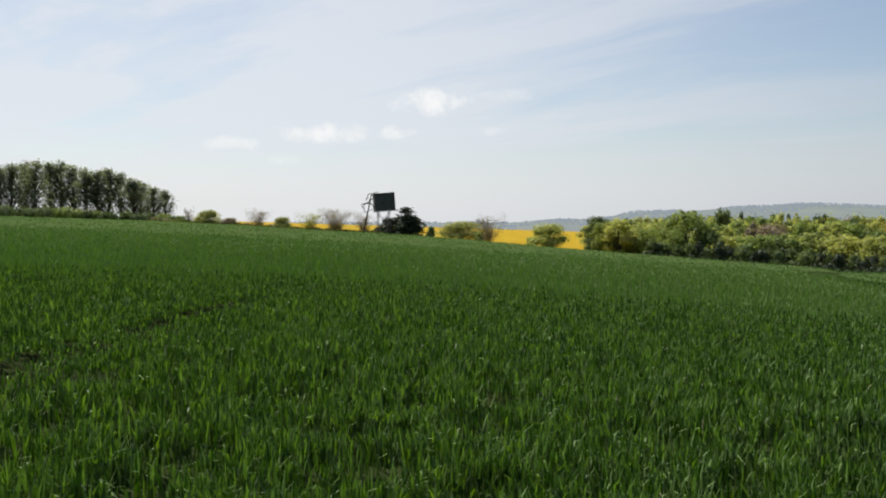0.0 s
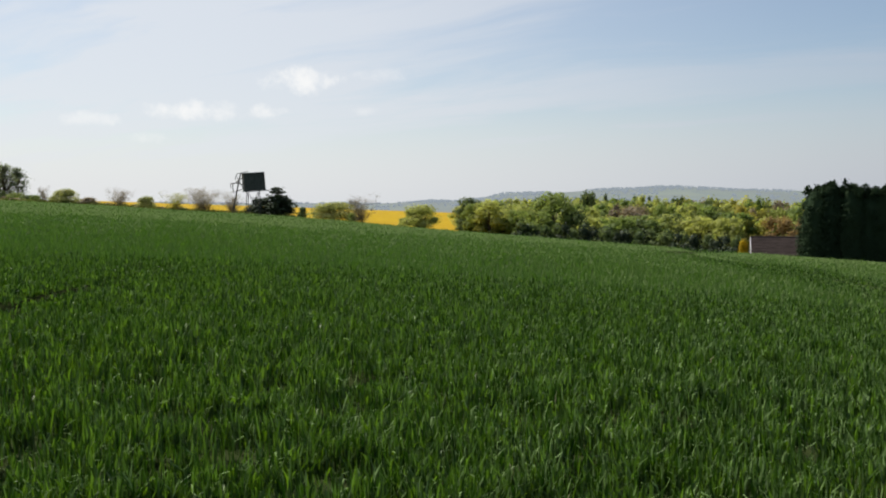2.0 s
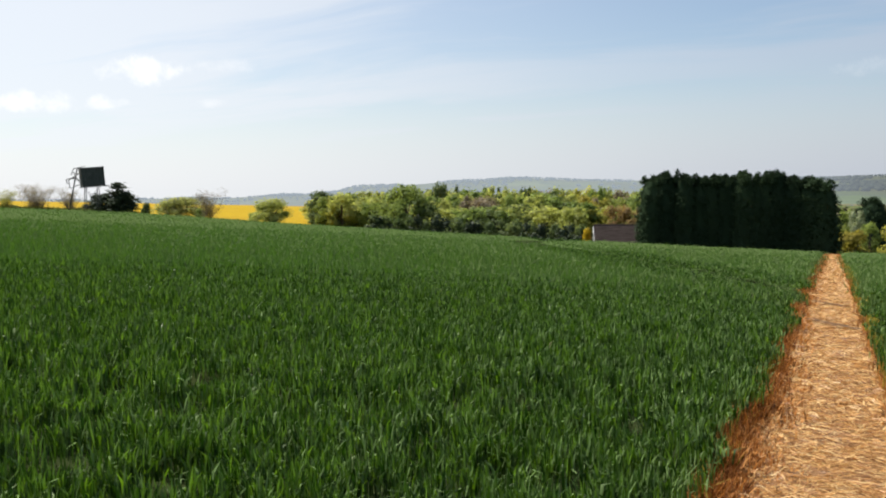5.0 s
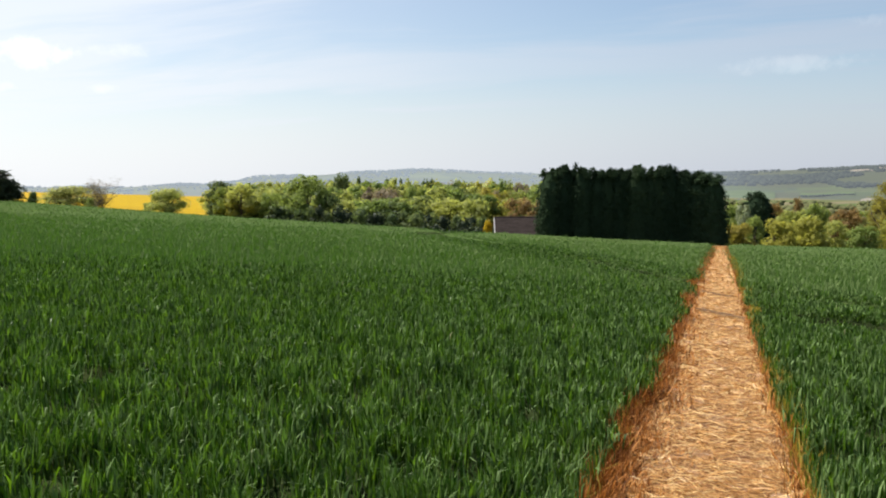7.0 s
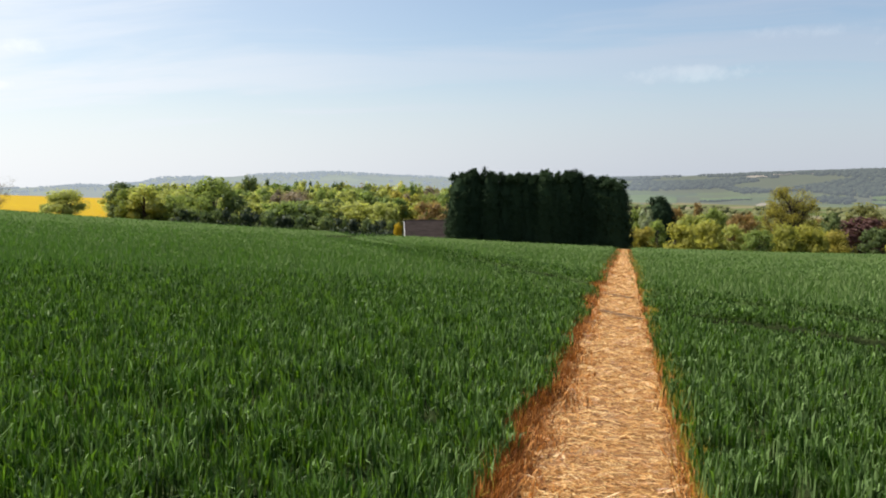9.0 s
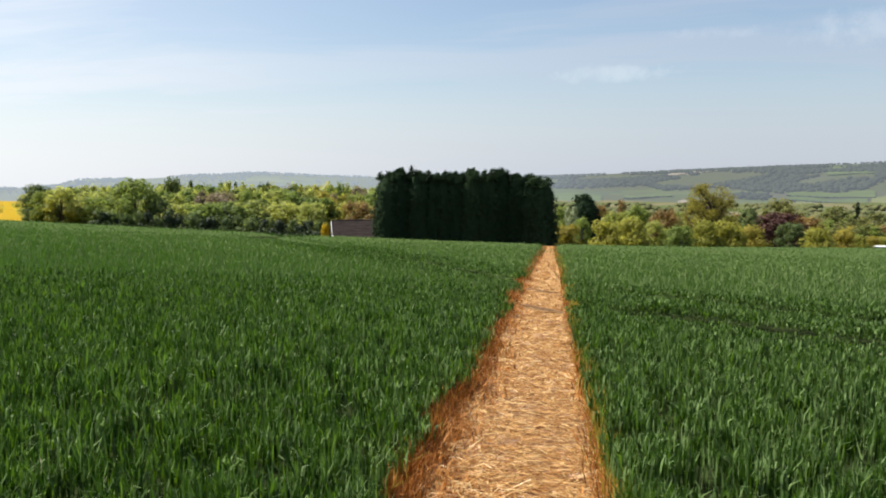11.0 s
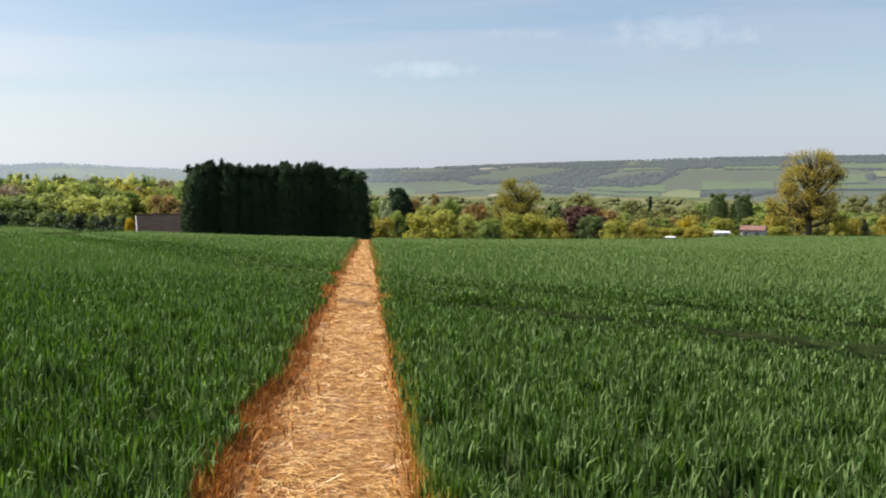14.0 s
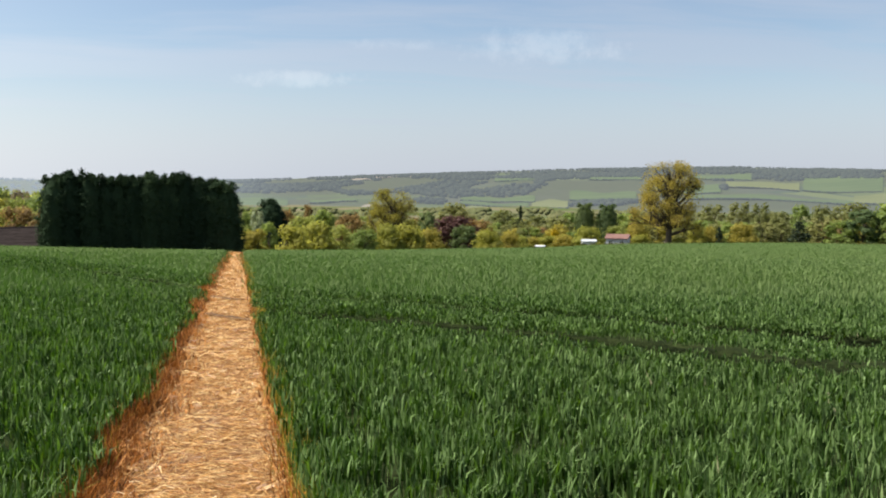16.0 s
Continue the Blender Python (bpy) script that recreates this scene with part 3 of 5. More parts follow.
# ---- distant hills ----
SKY_AZ = (-85, -58, -44, -40.3, -37, -34.5, -32.7, -31.3, -29.8, -27.4, -25.2, -22, -19.4, -17.2, -13.5, -2, 3.6, 10, 18.6, 25, 30, 33.7, 37.4, 60)
SKY_EL = (-0.3, -0.4, -0.45, -0.54, -0.38, -0.34, -0.20, 0.20, 0.18, 0.22, 0.40, 0.50, 0.50, 0.36, 0.26, 0.22, 0.45, 0.66, 0.95, 1.0, 1.05, 0.9, 0.74, 0.6)


def hills(az, r):
    """Height of the far side of the valley."""
    sky_z = 1.6 + 3200 * np.tan(np.radians(np.interp(az, SKY_AZ, SKY_EL)))
    t = smooth(r, 1150, 3400)
    return -43 + (sky_z + 46) * t - 0.03 * np.maximum(r - 3300, 0)


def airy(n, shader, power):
    """Haze put in as emission: the far backdrop glows, brighter to the west."""
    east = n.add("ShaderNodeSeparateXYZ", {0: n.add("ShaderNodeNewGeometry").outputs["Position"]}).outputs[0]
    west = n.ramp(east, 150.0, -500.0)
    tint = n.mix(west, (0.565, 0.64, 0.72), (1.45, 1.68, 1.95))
    haze_glow = n.add("ShaderNodeEmission", {0: tint, 1: power}).outputs[0]
    return n.add("ShaderNodeAddShader", {0: shader, 1: haze_glow}).outputs[0]


def hills_build(n):
    pos = n.add("ShaderNodeNewGeometry").outputs["Position"]
    flat_pos = n.vmath("MULTIPLY", pos, (1, 1, 0)).outputs[0]
    warp_pos = n.vmath("ADD", flat_pos, n.vmath("MULTIPLY", n.noise(flat_pos, 0.0025, 3.0, 0.5, 1), (220, 220, 0)).outputs[0]).outputs[0]
    cells = n.add("ShaderNodeTexVoronoi", {"Vector": warp_pos, "Scale": 0.0042})
    tint = n.add("ShaderNodeSeparateColor", {0: cells.outputs["Color"]})
    col = n.mix(tint.outputs[0], (0.042, 0.056, 0.024), (0.078, 0.092, 0.036))
    col = n.mix(n.ramp(tint.outputs[1], 0.6, 0.75), col, (0.052, 0.056, 0.038))
    lines = n.add("ShaderNodeTexVoronoi", {"Vector": warp_pos, "Scale": 0.0042}, feature="DISTANCE_TO_EDGE").outputs["Distance"]
    col = n.mix(n.ramp(lines, 0.05, 0.02), col, (0.040, 0.052, 0.034))
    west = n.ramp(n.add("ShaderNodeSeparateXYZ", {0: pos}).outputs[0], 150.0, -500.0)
    # western hills greyed evenly towards the woodland colour
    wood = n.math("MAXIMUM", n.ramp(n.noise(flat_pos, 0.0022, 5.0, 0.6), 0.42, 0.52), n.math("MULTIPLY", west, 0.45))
    col = n.mix(wood, col, n.mix(n.noise(pos, 0.05, 4.0, 0.6), (0.034, 0.040, 0.022), (0.056, 0.059, 0.032)))
    # hillside emits a little, in place of haze
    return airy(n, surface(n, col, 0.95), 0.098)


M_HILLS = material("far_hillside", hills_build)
# far trees: dark base colour plus emission standing in for haze
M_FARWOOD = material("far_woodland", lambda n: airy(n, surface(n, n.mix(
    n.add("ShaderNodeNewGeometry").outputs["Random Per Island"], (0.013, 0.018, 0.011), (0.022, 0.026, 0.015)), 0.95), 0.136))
M_BROWNTREE = leaf_material("budding_leaves", (0.125, 0.139, 0.049), (0.193, 0.188, 0.067), 0.40, 1.4)
M_VALLEYWOOD = material("valley_woodland", lambda n: surface(n, n.mix(
    n.add("ShaderNodeNewGeometry").outputs["Random Per Island"], (0.084, 0.096, 0.042), (0.114, 0.114, 0.052)), 0.95))



def far_field_material(name, a, b):
    def build(n):
        pos = n.add("ShaderNodeNewGeometry").outputs["Position"]
        g = n.noise(n.add("ShaderNodeMapping", {"Vector": pos, "Scale": (0.004, 0.02, 0.01)}).outputs[0], 1.0, 5.0, 0.6)
        # haze over the field, added as emission
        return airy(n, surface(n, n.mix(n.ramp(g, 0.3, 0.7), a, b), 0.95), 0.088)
    return material(name, build)


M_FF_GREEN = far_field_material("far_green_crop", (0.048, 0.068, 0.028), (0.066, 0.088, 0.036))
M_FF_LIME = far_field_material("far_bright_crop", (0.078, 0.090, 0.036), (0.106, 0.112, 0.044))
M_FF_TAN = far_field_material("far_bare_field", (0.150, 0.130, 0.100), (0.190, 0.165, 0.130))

haz = np.linspace(-88, 62, 240)
hr = np.concatenate([np.linspace(1100, 3400, 70), np.linspace(3450, 4500, 8)])
HA, HR = np.meshgrid(haz, hr, indexing="ij")
lump = np.array([noise.noise((a * 0.12, b * 0.0016, 2.0)) for a, b in zip(HA.ravel().tolist(), HR.ravel().tolist())]).reshape(HA.shape)
HZ = hills(HA, HR) + 16 * lump * smooth(HR, 1150, 1700) * (1 - smooth(HR, 2700, 3250)) - 16 * (HR <= 1101)
HX, HY = HR * np.sin(np.radians(HA)), HR * np.cos(np.radians(HA))
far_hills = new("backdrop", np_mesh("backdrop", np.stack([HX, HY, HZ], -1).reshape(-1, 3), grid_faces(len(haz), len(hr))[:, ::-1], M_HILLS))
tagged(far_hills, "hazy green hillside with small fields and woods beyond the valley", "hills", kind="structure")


def hill_r(az, el):
    """Distance at which the far side is seen at the height el."""
    r = np.linspace(1200, 3350, 400)
    e = np.degrees(np.arctan((hills(np.full(400, az), r) - 1.6) / r))
    return float(np.interp(el, e, r))


def far_field(az0, az1, el_top, el_low, mat, label):
    a = np.linspace(az0, az1, 14)
    rows = []
    for k, az in enumerate(a):
        r0, r1 = hill_r(az, el_low - 0.04 * math.sin(k * 0.5)), hill_r(az, el_top + 0.05 * math.sin(k * 0.33 + az))
        rr = np.linspace(r0, r1, 8)
        lift = np.array([noise.noise((az * 0.12, q * 0.0016, 2.0)) for q in rr])
        z = hills(np.full(8, az), rr) + 16 * lift * smooth(rr, 1150, 1700) * (1 - smooth(rr, 2700, 3250)) + 1.8
        rows.append(np.stack([rr * math.sin(radians(az)), rr * math.cos(radians(az)), z], -1))
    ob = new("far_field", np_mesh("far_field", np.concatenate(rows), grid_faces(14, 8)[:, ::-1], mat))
    tagged(ob, label, "field", kind="structure")


FAR_FIELDS = [(-2.2, 1.1, -0.9, -1.45, M_FF_GREEN), (12.2, 17, -0.74, -0.98, M_FF_GREEN), (12.2, 16.6, -1.04, -1.36, M_FF_GREEN),
              (12.7, 15.9, -1.42, -1.70, M_FF_LIME), (16.8, 19.1, -0.92, -1.5, M_FF_LIME), (19.2, 23.4, -0.5, -0.92, M_FF_GREEN),
              (20.4, 23.7, 0.5, 0.15, M_FF_GREEN), (14.4, 17, 0.42, 0.1, M_FF_GREEN), (6.6, 9.0, 0.53, 0.38, M_FF_TAN),
              (5.2, 6.4, 0.37, 0.25, M_FF_TAN), (28.8, 33, 0.20, -0.42, M_FF_LIME), (26.9, 30.3, 0.70, 0.36, M_FF_GREEN),
              (33.2, 37.5, 0.40, -0.38, M_FF_GREEN), (26.5, 36, -0.85, -1.12, M_FF_GREEN), (24, 28.5, -0.2, -0.75, M_FF_GREEN),
              (5.8, 6.8, -1.5, -1.75, M_FF_TAN), (2.5, 5.5, -0.95, -1.2, M_FF_GREEN), (36, 41, -0.5, -0.95, M_FF_LIME)]
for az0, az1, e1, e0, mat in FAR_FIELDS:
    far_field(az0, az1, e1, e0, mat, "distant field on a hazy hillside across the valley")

# far woods and hedgerows: lumpy crowns, joined
ico = bmesh.new()
bmesh.ops.create_icosphere(ico, subdivisions=1, radius=1.0)
ICO_V = np.array([v.co[:] for v in ico.verts])
ICO_F = np.array([[v.index for v in f.verts] for f in ico.faces])
ico.free()


def crowns(name, pts, sizes, mat, label, squash=0.8):
    k = len(pts)
    jig = 1 + 0.16 * rng.normal(0, 1, (k, len(ICO_V), 1))
    V = ICO_V[None] * jig * sizes[:, None, None] * np.array([1.15, 1.15, squash]) + pts[:, None, :]
    F = ICO_F[None] + (np.arange(k) * len(ICO_V))[:, None, None]
    me = np_mesh(name, V.reshape(-1, 3), F.reshape(-1, 3), mat)
    me.polygons.foreach_set("use_smooth", np.ones(len(me.polygons), bool))
    return tagged(new(name, me), label, "woodland", kind="stuff")


def on_hills(az, r):
    lift = np.array([noise.noise((a * 0.12, b * 0.0016, 2.0)) for a, b in zip(az.tolist(), r.tolist())])
    z = hills(az, r) + 16 * lift * smooth(r, 1150, 1700) * (1 - smooth(r, 2700, 3250))
    return np.stack([r * np.sin(np.radians(az)), r * np.cos(np.radians(az)), z + 3], -1)


pts, sizes = [], []
az = rng.uniform(-85, 45, 3800)                      # ridge
patchy = np.array([noise.noise((a * 0.35, 9.0, 0.0)) for a in az])
keep = patchy > np.where(az > 3, -0.6, -0.12)
pts.append(on_hills(az[keep], rng.uniform(2880, 3320, keep.sum())))
sizes.append(rng.uniform(1.6, 3.6, keep.sum()) * np.where(az[keep] < 3, 1.0 + 3.4 * np.clip(patchy[keep], 0, 0.55) * rng.random(keep.sum()) * 2, 1.0))
az = rng.uniform(-60, -12, 2200)                     # woods and hedges down the western slope
r = rng.uniform(2000, 3000, 2200)
m = np.array([noise.noise((a * 0.16, b * 0.006, 12.0)) for a, b in zip(az.tolist(), r.tolist())])
pts.append(on_hills(az[m > 0.12], r[m > 0.12]))
sizes.append(rng.uniform(2.5, 5.5, (m > 0.12).sum()))
az, r = rng.uniform(-9.5, 44, 17000), (1350 ** 2 + rng.random(17000) * (3150 ** 2 - 1350 ** 2)) ** 0.5   # woods on the slope
at = on_hills(az, r)
el = np.degrees(np.arctan((at[:, 2] - 1.6) / r))
m = np.array([noise.noise((a * 0.22, b * 0.0034, 5.0)) for a, b in zip(az.tolist(), r.tolist())])
m += np.interp(el, (-2.0, -1.7, -1.6, -0.75, -0.65, 0.3, 0.45, 1.2), (0.2, 0.1, -0.35, -0.35, 0.05, 0.02, 0.2, 0.3))
m -= 0.4 * ((az > 24) & (el > -1.3) & (el < 0.3))
keep = m > 0.07
for az0, az1, e1, e0, mat in FAR_FIELDS:
    keep &= ~((az > az0) & (az < az1) & (el < e1 + 0.02) & (el > e0 - 0.02))
pts.append(at[keep])
sizes.append(rng.uniform(4.0, 6.5, keep.sum()))
for az0, az1, e1, e0, mat in FAR_FIELDS:              # hedgerows
    t = np.arange(az0, az1, 0.10)
    pts.append(on_hills(t, np.array([hill_r(q, e0 - 0.03) for q in t])))
    sizes.append(rng.uniform(1.0, 2.3, len(t)))
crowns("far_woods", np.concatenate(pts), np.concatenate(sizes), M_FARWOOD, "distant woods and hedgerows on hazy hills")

# ---- rapeseed in bloom on the next slope ----
raz, rr = np.linspace(-57.5, -31.0, 96), np.linspace(0, 1, 60)
RA, RK = np.meshgrid(raz, rr, indexing="ij")
R0 = np.interp(RA, EDGE_AZ, EDGE_R) + 9
RR = R0 * (425 / R0) ** RK
RX, RY = RR * np.sin(np.radians(RA)), RR * np.cos(np.radians(RA))
rag = np.array([noise.noise((a * 0.3, b * 0.3, 0.0)) for a, b in zip(RX.ravel().tolist(), RY.ravel().tolist())]).reshape(RX.shape)
RZ = land(RX, RY) + 1.05 + 0.12 * rag - 1.3 * smooth(RR, 419, 425) - 1.3 * (1 - smooth(RK, 0, 0.03))
rape = new("rapeseed_field", np_mesh("rapeseed_field", np.stack([RX, RY, RZ], -1).reshape(-1, 3), grid_faces(len(raz), len(rr))[:, ::-1], M_RAPE))
tagged(rape, "bright yellow flowering rapeseed covering the next slope", "rapeseed", kind="stuff")

# ---- trees ----


def tubes(segments, sides=5):
    """Tapered limbs: (a, b, radius at a, radius at b)."""
    V, F, ring = [], [], np.linspace(0, 2 * math.pi, sides, endpoint=False)
    for a, b, ra, rb in segments:
        a, b = np.array(a, float), np.array(b, float)
        d = (b - a) / (np.linalg.norm(b - a) + 1e-9)
        s = np.cross(d, (0.3, 0.9, 0.2))
        s /= np.linalg.norm(s)
        q = np.cross(d, s)
        k = len(V) * sides
        for c, rad in ((a, ra), (b, rb)):
            V.append(c + rad * (np.cos(ring)[:, None] * s + np.sin(ring)[:, None] * q))
        for i in range(sides):
            j = (i + 1) % sides
            F.append((k + i, k + j, k + sides + j, k + sides + i))
    return np.concatenate(V), np.array(F)


def leaves(centres, per, spread, size, rng, long=1.5, upward=0.0):
    """Many small pointed leaf sprays round the centres."""
    n = len(centres) * per
    c = np.repeat(centres, per, 0) + rng.normal(0, 1, (n, 3)) * np.repeat(np.broadcast_to(spread, (len(centres), 3)), per, 0)
    a = rng.normal(0, 1, (n, 3))
    a[:, 2] = a[:, 2] * (1 - upward) + upward * 1.6
    a /= np.linalg.norm(a, axis=1)[:, None]
    b = np.cross(a, rng.normal(0, 1, (n, 3)))
    b /= np.linalg.norm(b, axis=1)[:, None]
    s = (size * rng.uniform(0.6, 1.35, n))[:, None]
    V = np.stack([c - a * s * long * 0.8 - b * s * 0.5, c - a * s * 0.3 + b * s * 0.8, c + a * s * long], 1)
    F = (np.arange(n) * 3)[:, None] + np.arange(3)[None]
    return V.reshape(-1, 3), F


def facing_leaves(at, out, size, g, jitter=0.42, long=1.3, hang=0.0):
    """Small leaf sprays that lie along the surface of a crown, facing outwards."""
    n = len(at)
    nv = out + jitter * g.normal(0, 1, (n, 3)) + np.array([0, 0, 0.15])
    nv /= np.linalg.norm(nv, axis=1)[:, None]
    a = np.cross(nv, g.normal(0, 1, (n, 3))) if not hang else np.array([0, 0, hang]) + 0.5 * g.normal(0, 1, (n, 3))
    a -= nv * np.sum(a * nv, axis=1)[:, None]
    a /= np.linalg.norm(a, axis=1)[:, None] + 1e-9
    b = np.cross(nv, a)
    s = (size * g.uniform(0.6, 1.35, n))[:, None]
    V = np.stack([at - a * s * long * 0.8 - b * s * 0.7, at - a * s * 0.3 + b * s * 0.9, at + a * s * long], 1)
    return V.reshape(-1, 3), (np.arange(n) * 3)[:, None] + np.arange(3)[None]


def blobs(centres, radii, g, squash=0.8):
    """Lumpy dense foliage inside the leaf sprays."""
    k = len(centres)
    V = ICO_V[None] * (1 + 0.2 * g.normal(0, 1, (k, len(ICO_V), 1))) * np.asarray(radii)[:, None, None] * np.array([1, 1, squash]) + np.asarray(centres)[:, None, :]
    F = ICO_F[None] + (np.arange(k) * len(ICO_V))[:, None, None]
    return V.reshape(-1, 3), F.reshape(-1, 3)


def joined(*pairs):
    V, F, k = [], [], 0
    for v, f in pairs:
        V.append(v)
        F.append(f + k)
        k += len(v)
    return np.concatenate(V), np.concatenate(F)


def foliage(cs, rs, count, leaf, g, core, squash=0.85):
    """Leaf sprays in the outer half of each lobe, round a small dense core."""
    share = rs ** 2 / np.sum(rs ** 2)
    pick = g.choice(len(cs), count, p=share)
    d = g.normal(0, 1, (count, 3))
    d /= np.linalg.norm(d, axis=1)[:, None]
    at = cs[pick] + d * rs[pick][:, None] * np.array([1, 1, squash]) * np.clip(g.normal(0.90, 0.13, (count, 1)), 0.4, 1.25)
    sprays = facing_leaves(at, d, leaf, g)
    return joined(sprays, blobs(cs, rs * core, g, squash)) if core else sprays


def broad_tree(seed, base=0.18, slim=1.0, lobes=15, leaf=0.024, count=2200, power=0.6, core=0.55, spread=1.0):
    """Unit tree, one high and about 0.7 * slim wide: limbs, and lobes of leaf sprays."""
    g = np.random.default_rng(seed)
    segs = [((0, 0, -0.03), (0.01, 0.0, base + 0.15), 0.024, 0.018), ((0.01, 0, base + 0.15), (0.0, 0.01, 0.82), 0.018, 0.004)]
    cs, rs = [], []
    for k in range(lobes):
        t = ((k + 0.5) / lobes) ** 0.9
        prof = max(math.sin(math.pi * (0.12 + 0.78 * t)), 0.0) ** power
        ang = 2.4 * k + g.uniform(-0.5, 0.5)
        r = g.uniform(0.10, 0.17) * (0.7 + 0.4 * prof)
        rad = max(0.36 * slim * prof - r * 0.8, 0.0) * g.uniform(0.7, 1.1) * spread
        cs.append((rad * math.cos(ang), rad * math.sin(ang), min(base + (0.93 - base) * t, 0.985 - r * 0.85)))
        rs.append(r)
    cs, rs = np.array(cs), np.array(rs)
    for c in cs:
        root = np.array([0.01, 0, max(base * 0.7, c[2] * 0.5)])
        mid = (root + c) / 2 + np.array([0, 0, -0.02]) + g.normal(0, 0.012, 3)
        segs += [(root, mid, 0.011, 0.007), (mid, c, 0.007, 0.003)]
    return tubes(segs, 4), foliage(cs, rs, count, leaf, g, core)


def shrub(seed, lobes=13, count=1900, leaf=0.036, core=0.58):
    """Unit shrub, one high and about 1.25 wide, leafy to the ground."""
    g = np.random.default_rng(seed)
    cs, rs = [], []
    for k in range(lobes):
        a = 2.4 * k
        r = g.uniform(0.19, 0.30)
        ring = 0 if k < 7 else 1
        rad = (0.62 - r) * (1 if ring == 0 else g.uniform(0.2, 0.75)) * g.uniform(0.8, 1.1)
        cs.append((rad * math.cos(a), rad * math.sin(a), g.uniform(0.2, 0.45) if ring == 0 else g.uniform(0.58, 0.98 - r * 0.85)))
        rs.append(r)
    cs, rs = np.array(cs), np.array(rs)
    segs = [((g.normal(0, 0.04), g.normal(0, 0.04), -0.05), c, 0.016, 0.005) for c in cs]
    V, F = foliage(cs, rs, count, leaf, g, core, 0.9)
    V[:, 2] = np.maximum(V[:, 2], -0.02)
    return tubes(segs, 4), (V, F)


def bare_shrub(seed):
    """Unit shrub of bare twigs."""
    g = np.random.default_rng(seed)
    segs, tips = [], []
    for k in range(22):
        a, lean = g.uniform(0, 6.28), g.uniform(0.1, 0.75)
        p, d = np.array([g.normal(0, 0.05), g.normal(0, 0.05), -0.03]), np.array([math.cos(a) * lean, math.sin(a) * lean, 1.0])
        for j in range(3):
            q = p + d * g.uniform(0.22, 0.34) + g.normal(0, 0.03, 3)
            segs.append((p, q, 0.0085 - 0.0025 * j, 0.006 - 0.0022 * j))
            for _ in range(5):
                e = q + g.normal(0, 0.11, 3) + np.array([0, 0, 0.1])
                segs.append((q, e, 0.0026, 0.0012))
                tips.append(e)
            p = q
    V, F = leaves(np.array(tips), 13, (0.06, 0.06, 0.055), 0.0085, g, 5.0, 0.4)
    return tubes(segs, 4), (V, F)


def column(seed, wide=0.13, clumps=460, per=24, leaf=0.0098, blunt=0.35, tips=15):
    """Unit column conifer, dense to the ground, with a core of dark foliage."""
    g = np.random.default_rng(seed)
    segs = [((0, 0, -0.03), (0, 0, 0.9), 0.02, 0.004)]
    cs = []
    for k in range(clumps):
        t = g.random()
        prof = (1 - t ** (5.5 + blunt * 6)) * (0.86 + 0.14 * min(t * 6, 1))
        a = g.uniform(0, 6.28)
        rad = wide * prof * g.uniform(0.88, 1.02) * (1 + 0.05 * math.sin(3 * a + seed) + 0.03 * math.sin(9 * t + a))
        cs.append((rad * math.cos(a), rad * math.sin(a), 0.02 + 0.93 * t))
    for k in range(tips):
        a, hgt, off = g.uniform(0, 6.28), g.uniform(0.93, 1.0), g.uniform(0.0, 0.92)
        for j in range(6):
            q, far_out = g.uniform(0, 6.28), wide * 0.045 * j
            cs.append((wide * off * math.cos(a) + far_out * math.cos(q), wide * off * math.sin(a) + far_out * math.sin(q), hgt - 0.012 * j))
    cs = np.repeat(np.array(cs), per, 0)
    cs = cs + g.normal(0, 1, cs.shape) * np.array([wide * 0.09, wide * 0.09, 0.012])
    out = cs * np.array([1, 1, 0]) / wide
    V, F = facing_leaves(cs, out, leaf * 0.72, g, 0.5, 2.0, 1.0)
    zz, aa = np.linspace(0.0, 0.93, 9), np.linspace(0, 2 * math.pi, 10, endpoint=False)
    core = np.array([[wide * 0.84 * (1 - z ** 9) * (1 + 0.05 * math.sin(4 * q + z * 9)) * math.cos(q),
                      wide * 0.84 * (1 - z ** 9) * (1 + 0.05 * math.sin(4 * q + z * 9)) * math.sin(q), z] for q in aa for z in zz])
    cq = grid_faces(10, 9, True)
    cf = np.concatenate([cq[:, [0, 1, 2]], cq[:, [0, 2, 3]]])
    return tubes(segs), (np.concatenate([V, core]), np.concatenate([F, cf + len(V)]))


def poplar(seed):
    """Unit upright poplar: see-through below, leafy above."""
    g = np.random.default_rng(seed)
    segs = [((0, 0, -0.03), (0.005, 0, 0.55), 0.014, 0.009), ((0.005, 0, 0.55), (0, 0.005, 0.97), 0.009, 0.002)]
    cs = []
    for k in range(120):
        t = g.random() ** 0.62
        z = 0.14 + 0.84 * t
        wide = 0.092 * (0.75 + 0.5 * math.sin(math.pi * min(t * 1.05, 1))) * (1 - 0.55 * max(t - 0.75, 0) / 0.25)
        a = g.uniform(0, 6.28)
        rad = wide * g.uniform(0.2, 1.0) ** 0.6
        c = np.array([rad * math.cos(a), rad * math.sin(a), z])
        cs.append(c)
        if k % 3:
            segs.append(((0.004, 0, max(z - 0.16 - rad * 0.6, 0.06)), c, 0.005, 0.002))
    V, F = leaves(np.array(cs), 17, (0.022, 0.022, 0.034), 0.0105, g, 1.5, 0.2)
    return tubes(segs, 4), (V, F)


